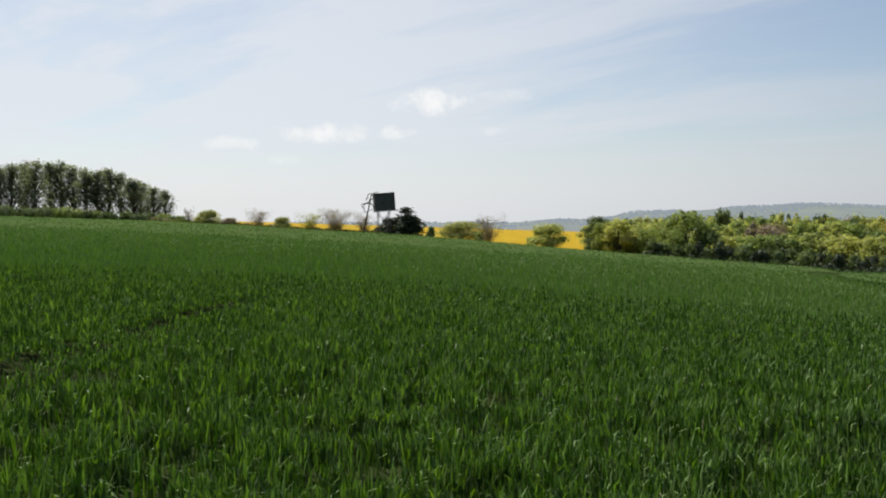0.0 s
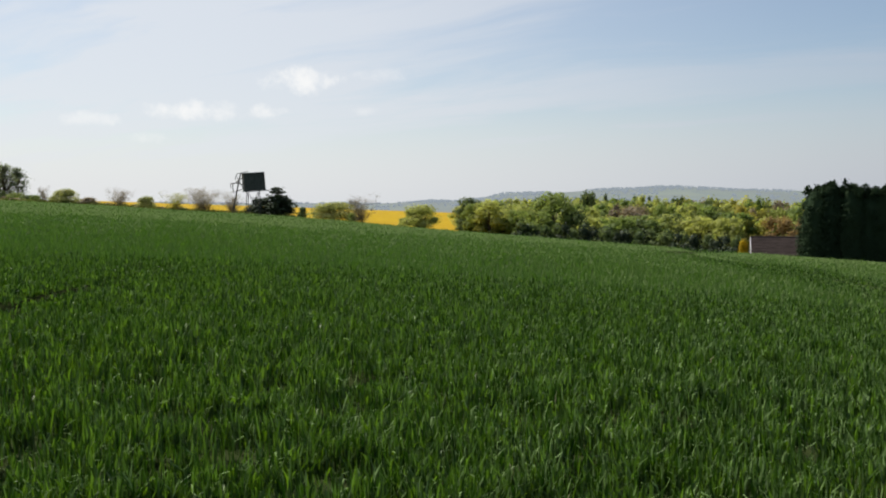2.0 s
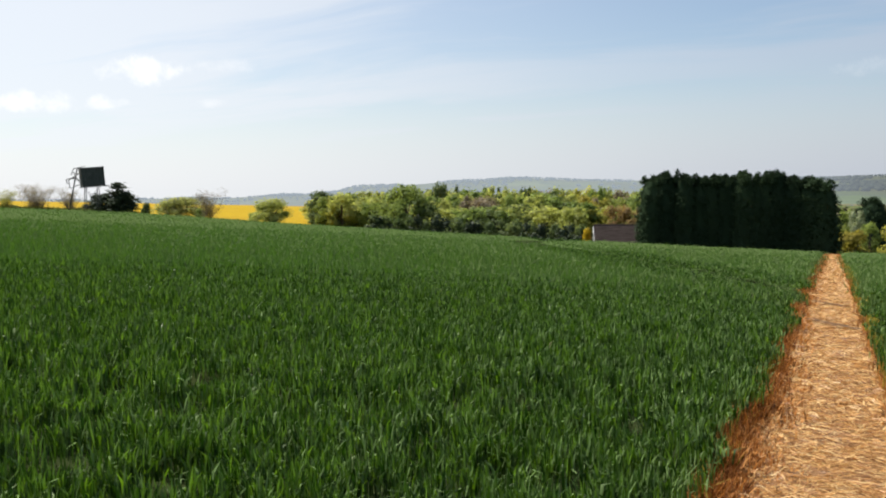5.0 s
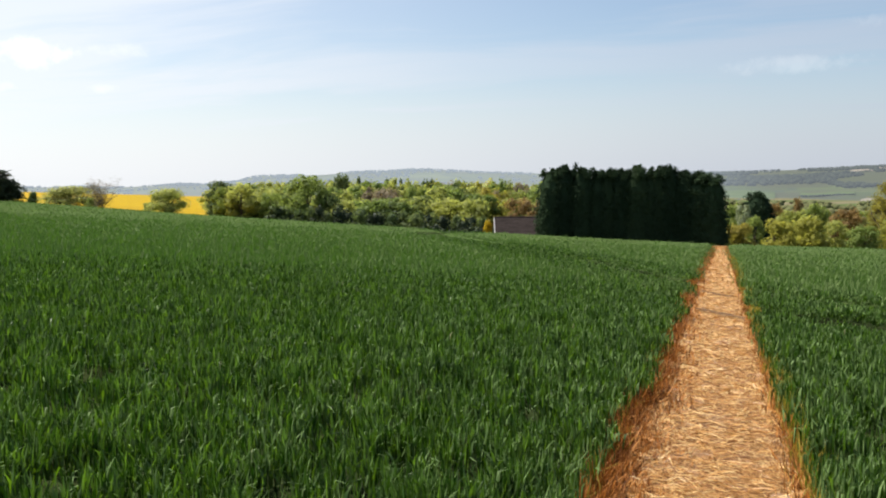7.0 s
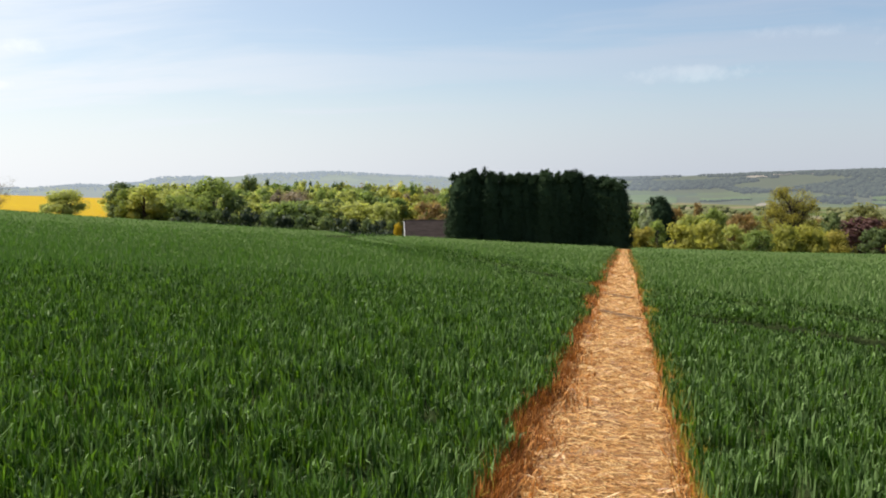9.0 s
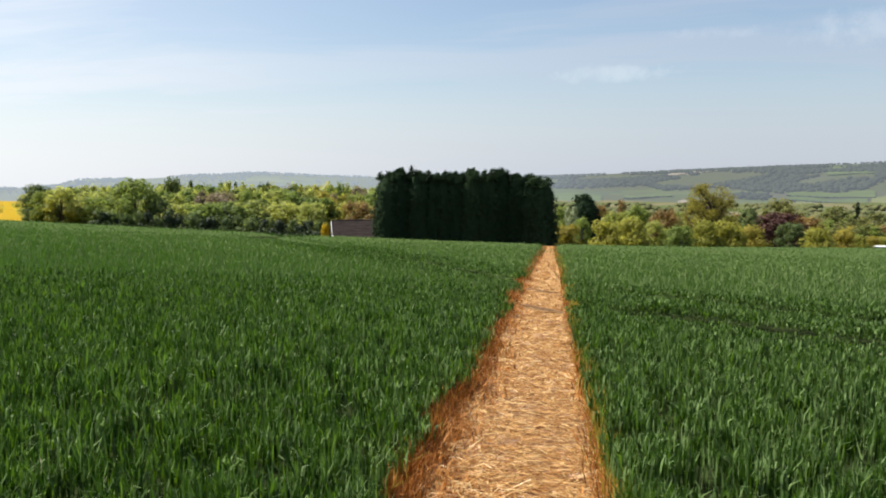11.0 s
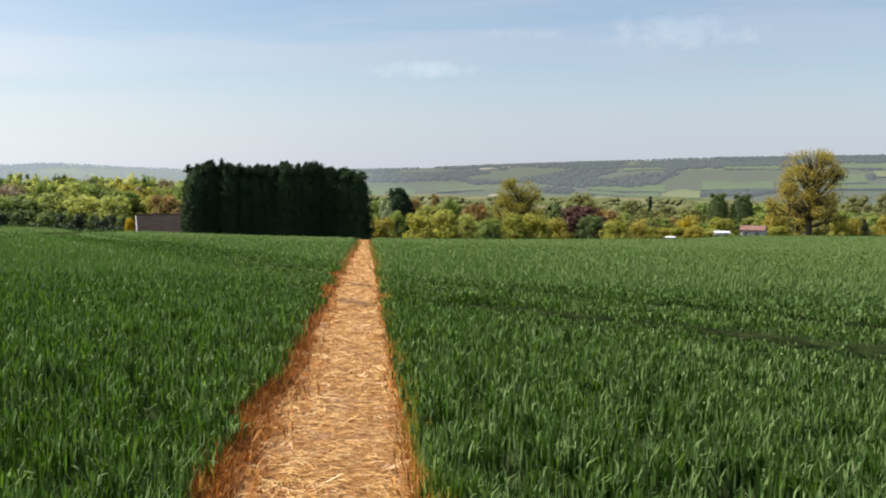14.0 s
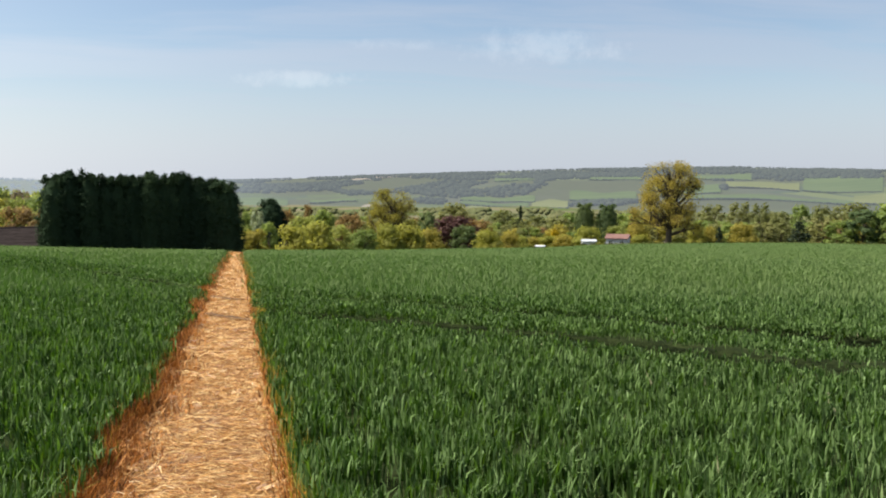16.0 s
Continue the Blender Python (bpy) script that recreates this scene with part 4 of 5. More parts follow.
def fir(seed):
    """Unit fir: drooping tiers on a straight stem."""
    g = np.random.default_rng(seed)
    segs = [((0, 0, -0.03), (0, 0, 1.0), 0.022, 0.003)]
    cs = []
    for k in range(120):
        t = g.random() ** 1.2
        rad = 0.36 * (1 - t) ** 0.8 * g.uniform(0.35, 1.05)
        a = g.uniform(0, 6.28)
        cs.append((rad * math.cos(a), rad * math.sin(a), 0.04 + 0.95 * t - 0.10 * rad))
    V, F = leaves(np.array(cs), 16, (0.03, 0.03, 0.014), 0.022, g, 2.0)
    return tubes(segs), (V, F)


FORMS = {
    "round": [broad_tree(s, 0.12, 1.1) for s in (1, 2, 3, 4)],
    "wood": [broad_tree(s, 0.05, 1.05, 14, 0.0245, 1750, 0.5) for s in (11, 12, 13, 14, 15)],
    "airy": [broad_tree(s, 0.10, 1.2, 18, 0.020, 2200, 0.55, 0.52) for s in (21, 22, 23)],
    "round_far": [broad_tree(s, 0.12, 1.1, 15, 0.034, 860) for s in (1, 2, 3, 4)],
    "wood_far": [broad_tree(s, 0.05, 1.05, 14, 0.032, 900, 0.5) for s in (11, 12, 13, 14, 15)],
    "airy_far": [broad_tree(s, 0.10, 1.2, 16, 0.030, 860, 0.55, 0.52) for s in (21, 22, 23)],
    "shrub": [shrub(s) for s in (31, 32, 33, 34)],
    "thin": [shrub(s, 17, 5200, 0.022, 0.50) for s in (36, 37, 38)],
    "low": [shrub(s, 8, 700, 0.055) for s in (35, 36, 37)],
    "bare": [bare_shrub(s) for s in (41, 42)],
    "column": [column(s) for s in (51, 52, 53, 54)],
    "cypress": [column(s, 0.21, 380, 14, 0.017, 0.6, 8) for s in (55, 56)],
    "poplar": [poplar(s) for s in (61, 62, 63, 64, 65)],
    "fir": [fir(s) for s in (71, 72)],
}
MADE = {}


def plant(form, pick, mat, name, label, category, x, y, top, width=None, base=None, group="", turn=None):
    """A tree or shrub at (x, y) whose tip reaches the height top."""
    z = float(land(x, y)) if base is None else base
    high = max(top - z, 0.4)
    natural = {"round": 0.74, "wood": 0.70, "airy": 0.8, "shrub": 1.25, "thin": 1.25, "low": 1.25, "bare": 1.0, "column": 0.27, "cypress": 0.42, "poplar": 0.22, "fir": 0.72}[form]
    if form in ("round", "wood", "airy") and math.hypot(x, y) > 172:
        form += "_far"
    pick %= len(FORMS[form])
    key = (form, pick, mat.name)
    if key not in MADE:
        limbs, foliage = FORMS[form][pick]
        MADE[key] = np_mesh("trunk", *limbs, M_BARK), np_mesh("crown", *foliage, mat)
    root = new(name)
    root.empty_display_size = 0.3
    wide = high if width is None else width / natural
    root.matrix_world = Matrix.LocRotScale((x, y, z), Euler((0, 0, turn if turn is not None else random.uniform(0, 6.28))), (wide, wide, high))
    for nm, me in zip(("trunk", "crown"), MADE[key]):
        part(nm, me, None, root)
    return tagged(root, label, category, group)


KINDS = {  # form, material, object name, label, category
    "green": ("round", M_GREEN, "tree", "leafy mid-green tree at the field edge", "tree"),
    "spring": ("round", M_SPRING, "tree", "fresh yellow-green spring tree at the field edge", "tree"),
    "deep": ("round", M_DEEP, "tree", "dark green leafy tree at the field edge", "tree"),
    "willow": ("shrub", M_WILLOW, "willow_bush", "bright yellow-green willow bush beyond the wheat", "bush"),
    "gold": ("shrub", M_GOLD, "bush", "golden olive bush beyond the wheat", "bush"),
    "rust": ("round", M_RUST, "tree", "rusty brown tree coming into leaf", "tree"),
    "brown": ("airy", M_BROWNTREE, "tree", "thin brown tree barely in leaf", "tree"),
    "purple": ("round", M_PURPLE, "copper_beech", "dark purple copper beech tree", "tree"),
    "cypress": ("cypress", M_LEYLAND, "cypress", "dark clipped cypress tree in the valley", "conifer"),
    "dark_poplar": ("cypress", M_DEEP, "poplar_tree", "dense dark green columnar tree in the valley", "tree"),
    "fir": ("fir", M_FIR, "fir_tree", "very dark small evergreen tree", "conifer"),
    "blossom": ("round", M_BLOSSOM, "tree", "pale green tree in white blossom", "tree"),
    "yellow": ("shrub", M_GORSE, "bush", "bush in bright yellow blossom among houses", "bush"),
    "oak": ("airy", M_GOLD, "oak_tree", "spreading oak with young golden leaves", "tree"),
}


def plant_seen(rows, group):
    for az, el, half, d, kind in rows:
        form, mat, name, label, cat = KINDS[kind]
        x, y = polar(az, d)
        plant(form, random.randrange(9), mat, name, label, cat, x, y, 1.58 + d * math.tan(radians(el)), 2 * d * math.tan(radians(half)) * (1.5 if form == "shrub" else 1.25), group=group)

# ---- clipped leylandii block at the end of the path ----
HEDGE_D = 80.0
for k, (az, el, wide) in enumerate(((-12.5, 0.58, 2.2), (-11.62, 0.86, 2.1), (-10.5, 0.66, 2.3), (-9.6, 0.45, 2.0), (-8.95, 0.52, 2.0), (-8.1, 0.58, 2.1),
                                    (-7.1, 0.78, 2.3), (-6.35, 0.44, 2.0), (-5.75, 0.72, 2.0), (-5.15, 0.70, 2.0), (-4.3, 0.42, 2.2), (-3.45, 0.40, 2.2), (-2.65, 0.18, 2.5))):
    wide *= 1.22
    x, y = polar(az, HEDGE_D / math.cos(radians(az + 7.5)))
    plant("column", k, M_LEYLAND, "leylandii", "tall very dark green leylandii in a dense row", "conifer", x, y,
          1.58 + HEDGE_D * math.tan(radians(el)), wide, group="leylandii hedge row")

# ---- poplars and scrub on the rise ----
for k in range(26):
    az = -77.5 + 0.66 * k + random.uniform(-0.12, 0.12)
    el = np.interp(az, (-78, -70, -68, -65.5, -63, -61.2), (3.0, 3.2, 3.35, 3.15, 2.65, 1.85)) + random.uniform(-0.18, 0.12)
    d = 172 + random.uniform(-5, 5)
    x, y = polar(az, d)
    plant("poplar", k, M_POPLAR, "poplar_tree", "slender poplar in a windbreak row on the rise", "tree", x, y, 1.58 + d * math.tan(radians(el)), random.uniform(3.6, 4.9),
          group="poplar windbreak")
for k in range(30):
    az = -77 + 0.57 * k + random.uniform(-0.2, 0.2)
    el = np.interp(az, (-77, -69, -65.6, -62.4, -60.5), (1.05, 0.95, 0.66, 0.40, 0.25)) + random.uniform(-0.12, 0.1)
    d = random.uniform(152, 160)
    x, y = polar(az, d)
    plant("shrub", k, random.choice((M_GREEN, M_DEEP, M_DEEP)), "hedge_bush", "scrubby green hedge bush under the poplars", "bush",
          x, y, 1.58 + d * math.tan(radians(el)), random.uniform(3.0, 5.0), group="hedge under the poplars")

# ---- bushes along the rapeseed ----
for k, (az, el, half, form, mat, label) in enumerate((
        (-58.5, 0.58, 1.1, "thin", M_SALLOW, "pale grey-green bush on the field edge"), (-60.1, 0.2, 0.5, "shrub", M_GREEN, "low green bush on the field edge"),
        (-59.6, 0.5, 0.25, "bare", M_TWIG, "bare thin sapling on the field edge"), (-57.2, 0.10, 0.7, "shrub", M_TWIG, "low brownish thicket on the field edge"),
        (-55.4, 0.36, 0.55, "bare", M_TWIG, "bare grey-brown bush beside the rapeseed"), (-53.9, 0.14, 0.75, "thin", M_SALLOW, "pale green bush beside the rapeseed"),
        (-52.2, 0.14, 0.6, "bare", M_WILLOW, "sparse yellow-green bush beside the rapeseed"), (-50.5, 0.34, 0.95, "bare", M_TWIG, "wide bare brown bush beside the rapeseed"),
        (-48.7, 0.05, 0.55, "bare", M_TWIG, "bare brown bush below the high seat"), (-44.4, -0.62, 0.35, "shrub", M_DEEP, "small dark green bush on the field edge"),
        (-42.5, -0.25, 1.9, "thin", M_SALLOW, "pale olive willow bush on the field edge"), (-41.2, -0.95, 0.4, "shrub", M_GREEN, "low green bush on the field edge"),
        (-40.6, -0.22, 0.7, "bare", M_TWIG, "bare brown bush in front of the rapeseed"), (-36.9, -0.42, 1.5, "thin", M_SPRING, "round green bush in front of the rapeseed"),
        (-37.9, -1.3, 0.5, "shrub", M_GREEN, "low green bush in front of the rapeseed"), (-47.0, 0.12, 1.05, "shrub", M_FIR, "dark evergreen bush beside the high seat"),
        (-45.95, 0.62, 1.65, "fir", M_FIR, "tall dark evergreen bush beside the high seat"), (-45.8, 0.12, 1.1, "shrub", M_FIR, "low dark evergreen bush beside the high seat"))):
    d = float(np.interp(az, EDGE_AZ, EDGE_R)) + 1.2 + 0.5 * (k % 3)
    x, y = polar(az, d)
    plant(form, k, mat, "bush", label, "bush", x, y, 1.58 + d * math.tan(radians(el)), 2 * d * math.tan(radians(half)))

for k in range(34):
    az = -61.5 + 0.5 * k + random.uniform(-0.2, 0.2)
    d = float(np.interp(az, EDGE_AZ, EDGE_R)) + random.uniform(1.0, 3.5)
    x, y = polar(az, d)
    lift = random.uniform(0.3, 0.75)
    plant("low", k, random.choice((M_TWIG, M_TWIG, M_MARGIN, M_GREEN)), "scrub_bush", "low scrubby brown-green bush on the field bank", "bush", x, y,
          float(land(x, y)) + lift, random.uniform(1.2, 2.4), group="scrub along the bank")

# ---- the wood beyond the brow ----
plant_seen([(-33.7, 0.02, 0.75, 130, "deep"), (-33.3, -0.35, 0.7, 127, "green"), (-32.4, -0.2, 1.0, 126, "spring"), (-31.4, -0.95, 0.6, 128, "deep"),
            (-30.6, -0.8, 0.8, 126, "green"), (-28.2, 0.36, 1.2, 122, "green"), (-29.2, -0.9, 0.9, 118, "green"), (-27.0, -0.9, 0.9, 122, "deep"),
            (-26.0, 0.42, 0.55, 170, "deep"), (-17.5, -1.2, 0.9, 118, "spring"), (-16.9, -0.9, 1.0, 122, "green"), (-14.6, -1.2, 0.9, 120, "rust"), (-13.6, -1.3, 0.9, 118, "rust")], "wood edge")
for k in range(150):
    row = k % 3
    az = -34.2 + (k * 0.618 % 1.0) * 22.5
    d = (128, 150, 178)[row] + random.uniform(-8, 8)
    crest = np.interp(az, (-34, -31, -28, -24, -19, -14, -11), (-0.25, -0.05, 0.08, 0.20, 0.10, 0.02, 0.0))
    el = crest - (1.25, 0.5, 0.05)[row] + random.uniform(-0.35, 0.12) * (1.4, 1.0, 0.7)[row]
    mat = random.choices((M_SPRING, M_GREEN, M_DEEP, M_GOLD, M_TWIG, M_WILLOW), (38, 32, 10, 0 if row == 0 else 8, 0 if row == 0 else 7, 8))[0]
    x, y = polar(az, d)
    high = 1.58 + d * math.tan(radians(el)) - float(land(x, y))
    if high < 3.0:
        continue
    plant("wood", k, mat, "tree", {"spring_leaves": "young yellow-green tree in the wood", "green_leaves": "mid-green tree in the wood",
                                   "deep_green_leaves": "dark green tree in the wood", "young_oak_leaves": "golden-leaved tree in the wood",
                                   "bare_twigs": "brown tree not yet in leaf in the wood", "willow_leaves": "pale lime-green tree in the wood"}[mat.name],
          "tree", x, y, 1.58 + d * math.tan(radians(el)), min(random.uniform(4.2, 7.5), 1.05 * high), group="trees of the wood")
for k, (az, el, wide) in enumerate(((-24.9, 0.12, 3.2), (-23.1, 0.02, 4.4), (-22.2, -0.02, 3.0), (-20.2, -0.02, 4.2), (-18.1, -0.22, 3.6), (-16.0, -0.36, 3.2))):
    x, y = polar(az, 185)
    plant("fir", k, M_DEEP, "fir_tree", "slim dark green conifer rising above the wood", "conifer", x, y,
          1.58 + 185 * math.tan(radians(el)), wide, group="conifers in the wood")
for k in range(30):
    az = -30.5 + 0.48 * k + random.uniform(-0.2, 0.2)
    d = 108 + random.uniform(-3, 3)
    x, y = polar(az, d)
    plant("low", k, random.choice((M_DEEP, M_DEEP, M_FIR)), "blackthorn_bush", "dark green blackthorn bush at the wood's foot", "bush", x, y,
          1.58 + d * math.tan(radians(np.interp(az, (-31, -25, -20, -16), (-1.55, -1.75, -2.15, -2.4)) + random.uniform(-0.2, 0.15))), random.uniform(3.0, 4.6), group="shrubs at the wood's foot")
x, y = polar(-16.6, 88)
plant("shrub", 1, M_GORSE, "gorse_bush", "gorse bush in yellow blossom by the shed", "bush", x, y, 1.58 + 88 * math.tan(radians(-2.62)), 1.35)

# ---- trees and bushes down in the valley ----
plant_seen([(-1.3, -1.5, 0.5, 118, "green"), (-0.7, -1.55, 0.45, 112, "blossom"), (0.15, -0.9, 0.72, 125, "cypress"), (0.0, -2.3, 0.5, 108, "green"), (-1.0, -2.7, 0.85, 100, "gold"),
            (1.1, -1.5, 0.5, 150, "rust"), (2.3, -1.9, 0.9, 135, "spring"), (3.4, -1.5, 0.7, 160, "green"), (1.5, -2.45, 0.85, 104, "willow"), (3.0, -2.3, 1.0, 108, "willow"),
            (4.5, -2.5, 0.7, 112, "spring"), (5.2, -1.8, 0.8, 150, "rust"), (6.1, -2.8, 0.8, 104, "green"), (2.4, -1.2, 0.3, 260, "rust")], "valley trees")
plant_seen([(7.6, -2.45, 0.85, 110, "willow"), (8.9, -2.42, 0.9, 112, "willow"), (10.1, -1.65, 0.6, 190, "deep"), (10.3, -2.75, 0.8, 125, "gold"),
            (11.9, -1.92, 1.25, 150, "purple"), (12.6, -2.6, 0.8, 140, "deep"), (13.4, -2.2, 0.9, 190, "rust"), (14.1, -2.85, 0.75, 135, "willow"), (15.4, -2.92, 0.65, 140, "gold"),
            (16.1, -1.36, 0.3, 330, "fir"), (11.8, -1.1, 0.9, 300, "brown"), (14.9, -1.5, 0.9, 330, "brown"), (17.0, -1.9, 0.9, 300, "brown"), (18.6, -2.0, 0.9, 280, "brown")], "valley trees")
plant_seen([(16.2, -3.3, 0.5, 195, "willow"), (17.1, -3.25, 0.6, 200, "gold"), (18.0, -3.2, 0.6, 198, "willow"), (18.9, -3.15, 0.6, 196, "gold"), (19.4, -3.0, 0.5, 200, "green")], "valley trees")
plant_seen([(19.2, -1.75, 0.6, 320, "green"), (17.4, -2.7, 0.8, 230, "rust"), (18.6, -2.5, 0.6, 230, "gold"), (20.2, -1.16, 0.46, 230, "dark_poplar"), (21.65, -1.22, 0.5, 230, "dark_poplar"),
            (20.5, -2.6, 0.9, 195, "willow"), (20.9, -1.55, 0.6, 260, "brown"), (22.8, -1.7, 0.8, 240, "green"), (23.5, -2.2, 0.7, 200, "gold"),
            (23.8, -3.05, 0.55, 172, "willow"), (18.35, -2.75, 0.3, 205, "yellow"), (26.4, -2.4, 0.7, 200, "brown"), (26.0, -3.25, 0.45, 172, "willow"), (16.4, -2.6, 0.7, 215, "brown")], "valley trees")
plant_seen([(27.2, -2.5, 0.5, 190, "willow"), (28.0, -2.5, 0.5, 192, "gold"), (28.5, -2.6, 0.35, 188, "fir"), (29.0, -2.35, 0.5, 196, "green"), (29.9, -2.3, 0.75, 190, "gold"),
            (31.0, -2.2, 0.8, 195, "brown"), (32.1, -2.15, 0.7, 200, "brown"), (33.1, -2.2, 0.75, 188, "fir"), (34.4, -1.95, 0.8, 205, "brown"), (35.5, -2.0, 0.9, 190, "green"),
            (36.6, -1.35, 0.95, 190, "deep"), (37.7, -1.55, 1.0, 190, "green"), (39.3, -1.5, 1.0, 190, "deep"), (40.8, -1.7, 1.0, 190, "green")], "valley trees")
plant_seen([(28.1, -1.15, 0.8, 420, "brown"), (29.6, -1.0, 0.7, 450, "brown"), (30.8, -1.05, 0.6, 420, "brown"), (33.1, -1.1, 0.5, 420, "green"), (34.3, -1.15, 0.6, 420, "brown"),
            (31.9, -1.5, 0.7, 330, "brown"), (35.8, -1.0, 1.1, 420, "brown"), (38.2, -1.0, 1.1, 420, "green")], "valley trees")
for k in range(120):
    az = -2.5 + (k * 0.618 % 1.0) * 44
    d = random.uniform(210, 520)
    x, y = polar(az, d)
    kind = random.choices(("brown", "rust", "green", "gold", "spring", "deep"), (42, 10, 20, 10, 10, 8))[0]
    form, mat, name, label, cat = KINDS[kind]
    el = np.interp(az, (-2, 6, 16, 26, 38), (-1.8, -1.8, -1.85, -1.9, -1.6)) - (520 - d) / 310 * 0.75 + random.uniform(-0.2, 0.12)
    plant("wood" if form == "shrub" else form, k, mat, name, label.replace("bush", "tree"), "tree", x, y, 1.58 + d * math.tan(radians(el)), random.uniform(6, 11), group="valley woodland")
az, r = rng.uniform(-12, 45, 5000), rng.uniform(420, 1250, 5000)
m = np.array([noise.noise((a * 0.5, b * 0.006, 7.0)) for a, b in zip(az.tolist(), r.tolist())])
az, r = az[m > -0.02], r[m > -0.02]
x, y = r * np.sin(np.radians(az)), r * np.cos(np.radians(az))
crowns("valley_woods", np.stack([x, y, land(x, y) + 2.5], -1), rng.uniform(2.2, 4.6, len(az)), M_VALLEYWOOD, "brownish spring woodland along the valley floor", 0.9)

# field-edge grass bank: rough tufts along the far margin
n = 5000
az = np.where(rng.random(n) < 0.5, rng.uniform(-62, -45, n), rng.uniform(20, 42, n))
d = np.interp(az, EDGE_AZ, EDGE_R) + rng.uniform(-0.5, 2.5, n)
x, y = d * np.sin(np.radians(az)), d * np.cos(np.radians(az))
V, F = blades(x, y, land(x, y), rng.uniform(0.3, 0.65, n), rng.uniform(0.06, 0.16, n), rng.uniform(0, 6.28, n), np.abs(rng.normal(0.2, 0.2, n)), rng.normal(0.3, 0.4, n))
tagged(new("rough_grass", np_mesh("rough_grass", V, F, M_MARGIN)), "rough grass margin along the wheat's far edge", "grass", kind="stuff")

# ---- big hedgerow tree ----


def big_tree(seed, segs_to, az, d, top, half, name, label, mat, per, lowleft, fill=0):
    g = np.random.default_rng(seed)
    x, y = polar(az, d)
    z = float(land(x, y))
    high = top - z
    root = new(name)
    root.matrix_world = Matrix.Translation((x, y, z)) @ Matrix.Rotation(-radians(az), 4, "Z")
    segs, tips = [((0, 0, -0.4), (0.05, 0, high * 0.16), half * 0.13, half * 0.10), ((0.05, 0, high * 0.16), (0.2, 0, high * 0.32), half * 0.10, half * 0.085)], []

    def grow(p, dvec, length, rad, depth):
        q = p + dvec * length
        segs.append((p, q, rad, rad * 0.68))
        if depth == 0:
            tips.append(q)
            return
        for _ in range(3 if depth > 1 else 4):
            nd = dvec + g.normal(0, 0.52, 3) + np.array([0, 0, 0.10])
            nd /= np.linalg.norm(nd)
            grow(q, nd, length * g.uniform(0.58, 0.80), rad * 0.6, depth - 1)
        if depth < 3:
            tips.append(q)

    for k in range(segs_to):
        a = 2.4 * k
        zz = high * (0.17 + 0.42 * (k / segs_to))
        spread = 1.0 - 0.55 * k / segs_to
        dv = np.array([math.cos(a) * spread, math.sin(a) * spread, 0.35 + 0.9 * k / segs_to])
        grow(np.array([0.1, 0, zz]), dv / np.linalg.norm(dv), half * (0.44 if k < segs_to - 2 else 0.5), half * 0.055, 3)
    if lowleft:
        grow(np.array([0, 0, high * 0.24]), np.array([-0.93, -0.1, 0.32]), half * 0.62, half * 0.05, 3)
    tips = np.array(tips)
    lim = np.array([half * 0.95, half * 0.95, high * 0.985])
    over = np.maximum(np.linalg.norm(tips[:, :2], axis=1) / (half * (1.18 if lowleft else 1.02)), 1)
    tips[:, :2] /= over[:, None]
    tips[:, 2] = np.clip(tips[:, 2], high * 0.17, lim[2])
    zmax = tips[:, 2].max()
    tips[:, 2] = np.where(tips[:, 2] > high * 0.4, high * 0.4 + (tips[:, 2] - high * 0.4) * (lim[2] - high * 0.4) / (zmax - high * 0.4), tips[:, 2])
    extra = []
    for k in range(fill):
        t = g.random()
        rad = half * max(math.sin(math.pi * (0.16 + 0.74 * t)), 0) ** 0.55 * g.uniform(0.35, 0.98) ** 0.5
        q = g.uniform(0, 6.28)
        p = np.array([rad * math.cos(q), rad * math.sin(q), high * (0.26 + 0.71 * t)])
        extra.append(p)
        if k % 2 == 0:
            stem = np.array([0.15, 0, max(p[2] - rad * 0.9 - 1.0, high * 0.25)])
            mid = stem * 0.45 + p * 0.55 + g.normal(0, 0.25, 3)
            segs += [(stem, mid, half * 0.022, half * 0.013), (mid, p, half * 0.013, half * 0.005)]
    tips = np.concatenate([tips, np.array(extra)])
    part("trunk", np_mesh("trunk", *tubes(segs, 6), M_BARK), None, root, "dark gnarled trunk with spreading limbs")
    V, F = leaves(tips, per, (half * 0.085, half * 0.085, half * 0.06), half * 0.022, g)
    part("crown", np_mesh("crown", V, F, mat), None, root)
    return tagged(root, label, "tree")


big_tree(5, 9, 25.45, 170, 1.58 + 170 * math.tan(radians(1.5)), 5.6, "ash_tree", "tall old field tree with sparse golden-green leaves", M_OLDTREE, 24, True, 260)
big_tree(8, 8, 7.9, 150, 1.58 + 150 * math.tan(radians(-0.33)), 4.3, "oak_tree", "spreading oak with young golden leaves", M_GOLD, 30, True, 170)

# ---- high seat on stilts ----


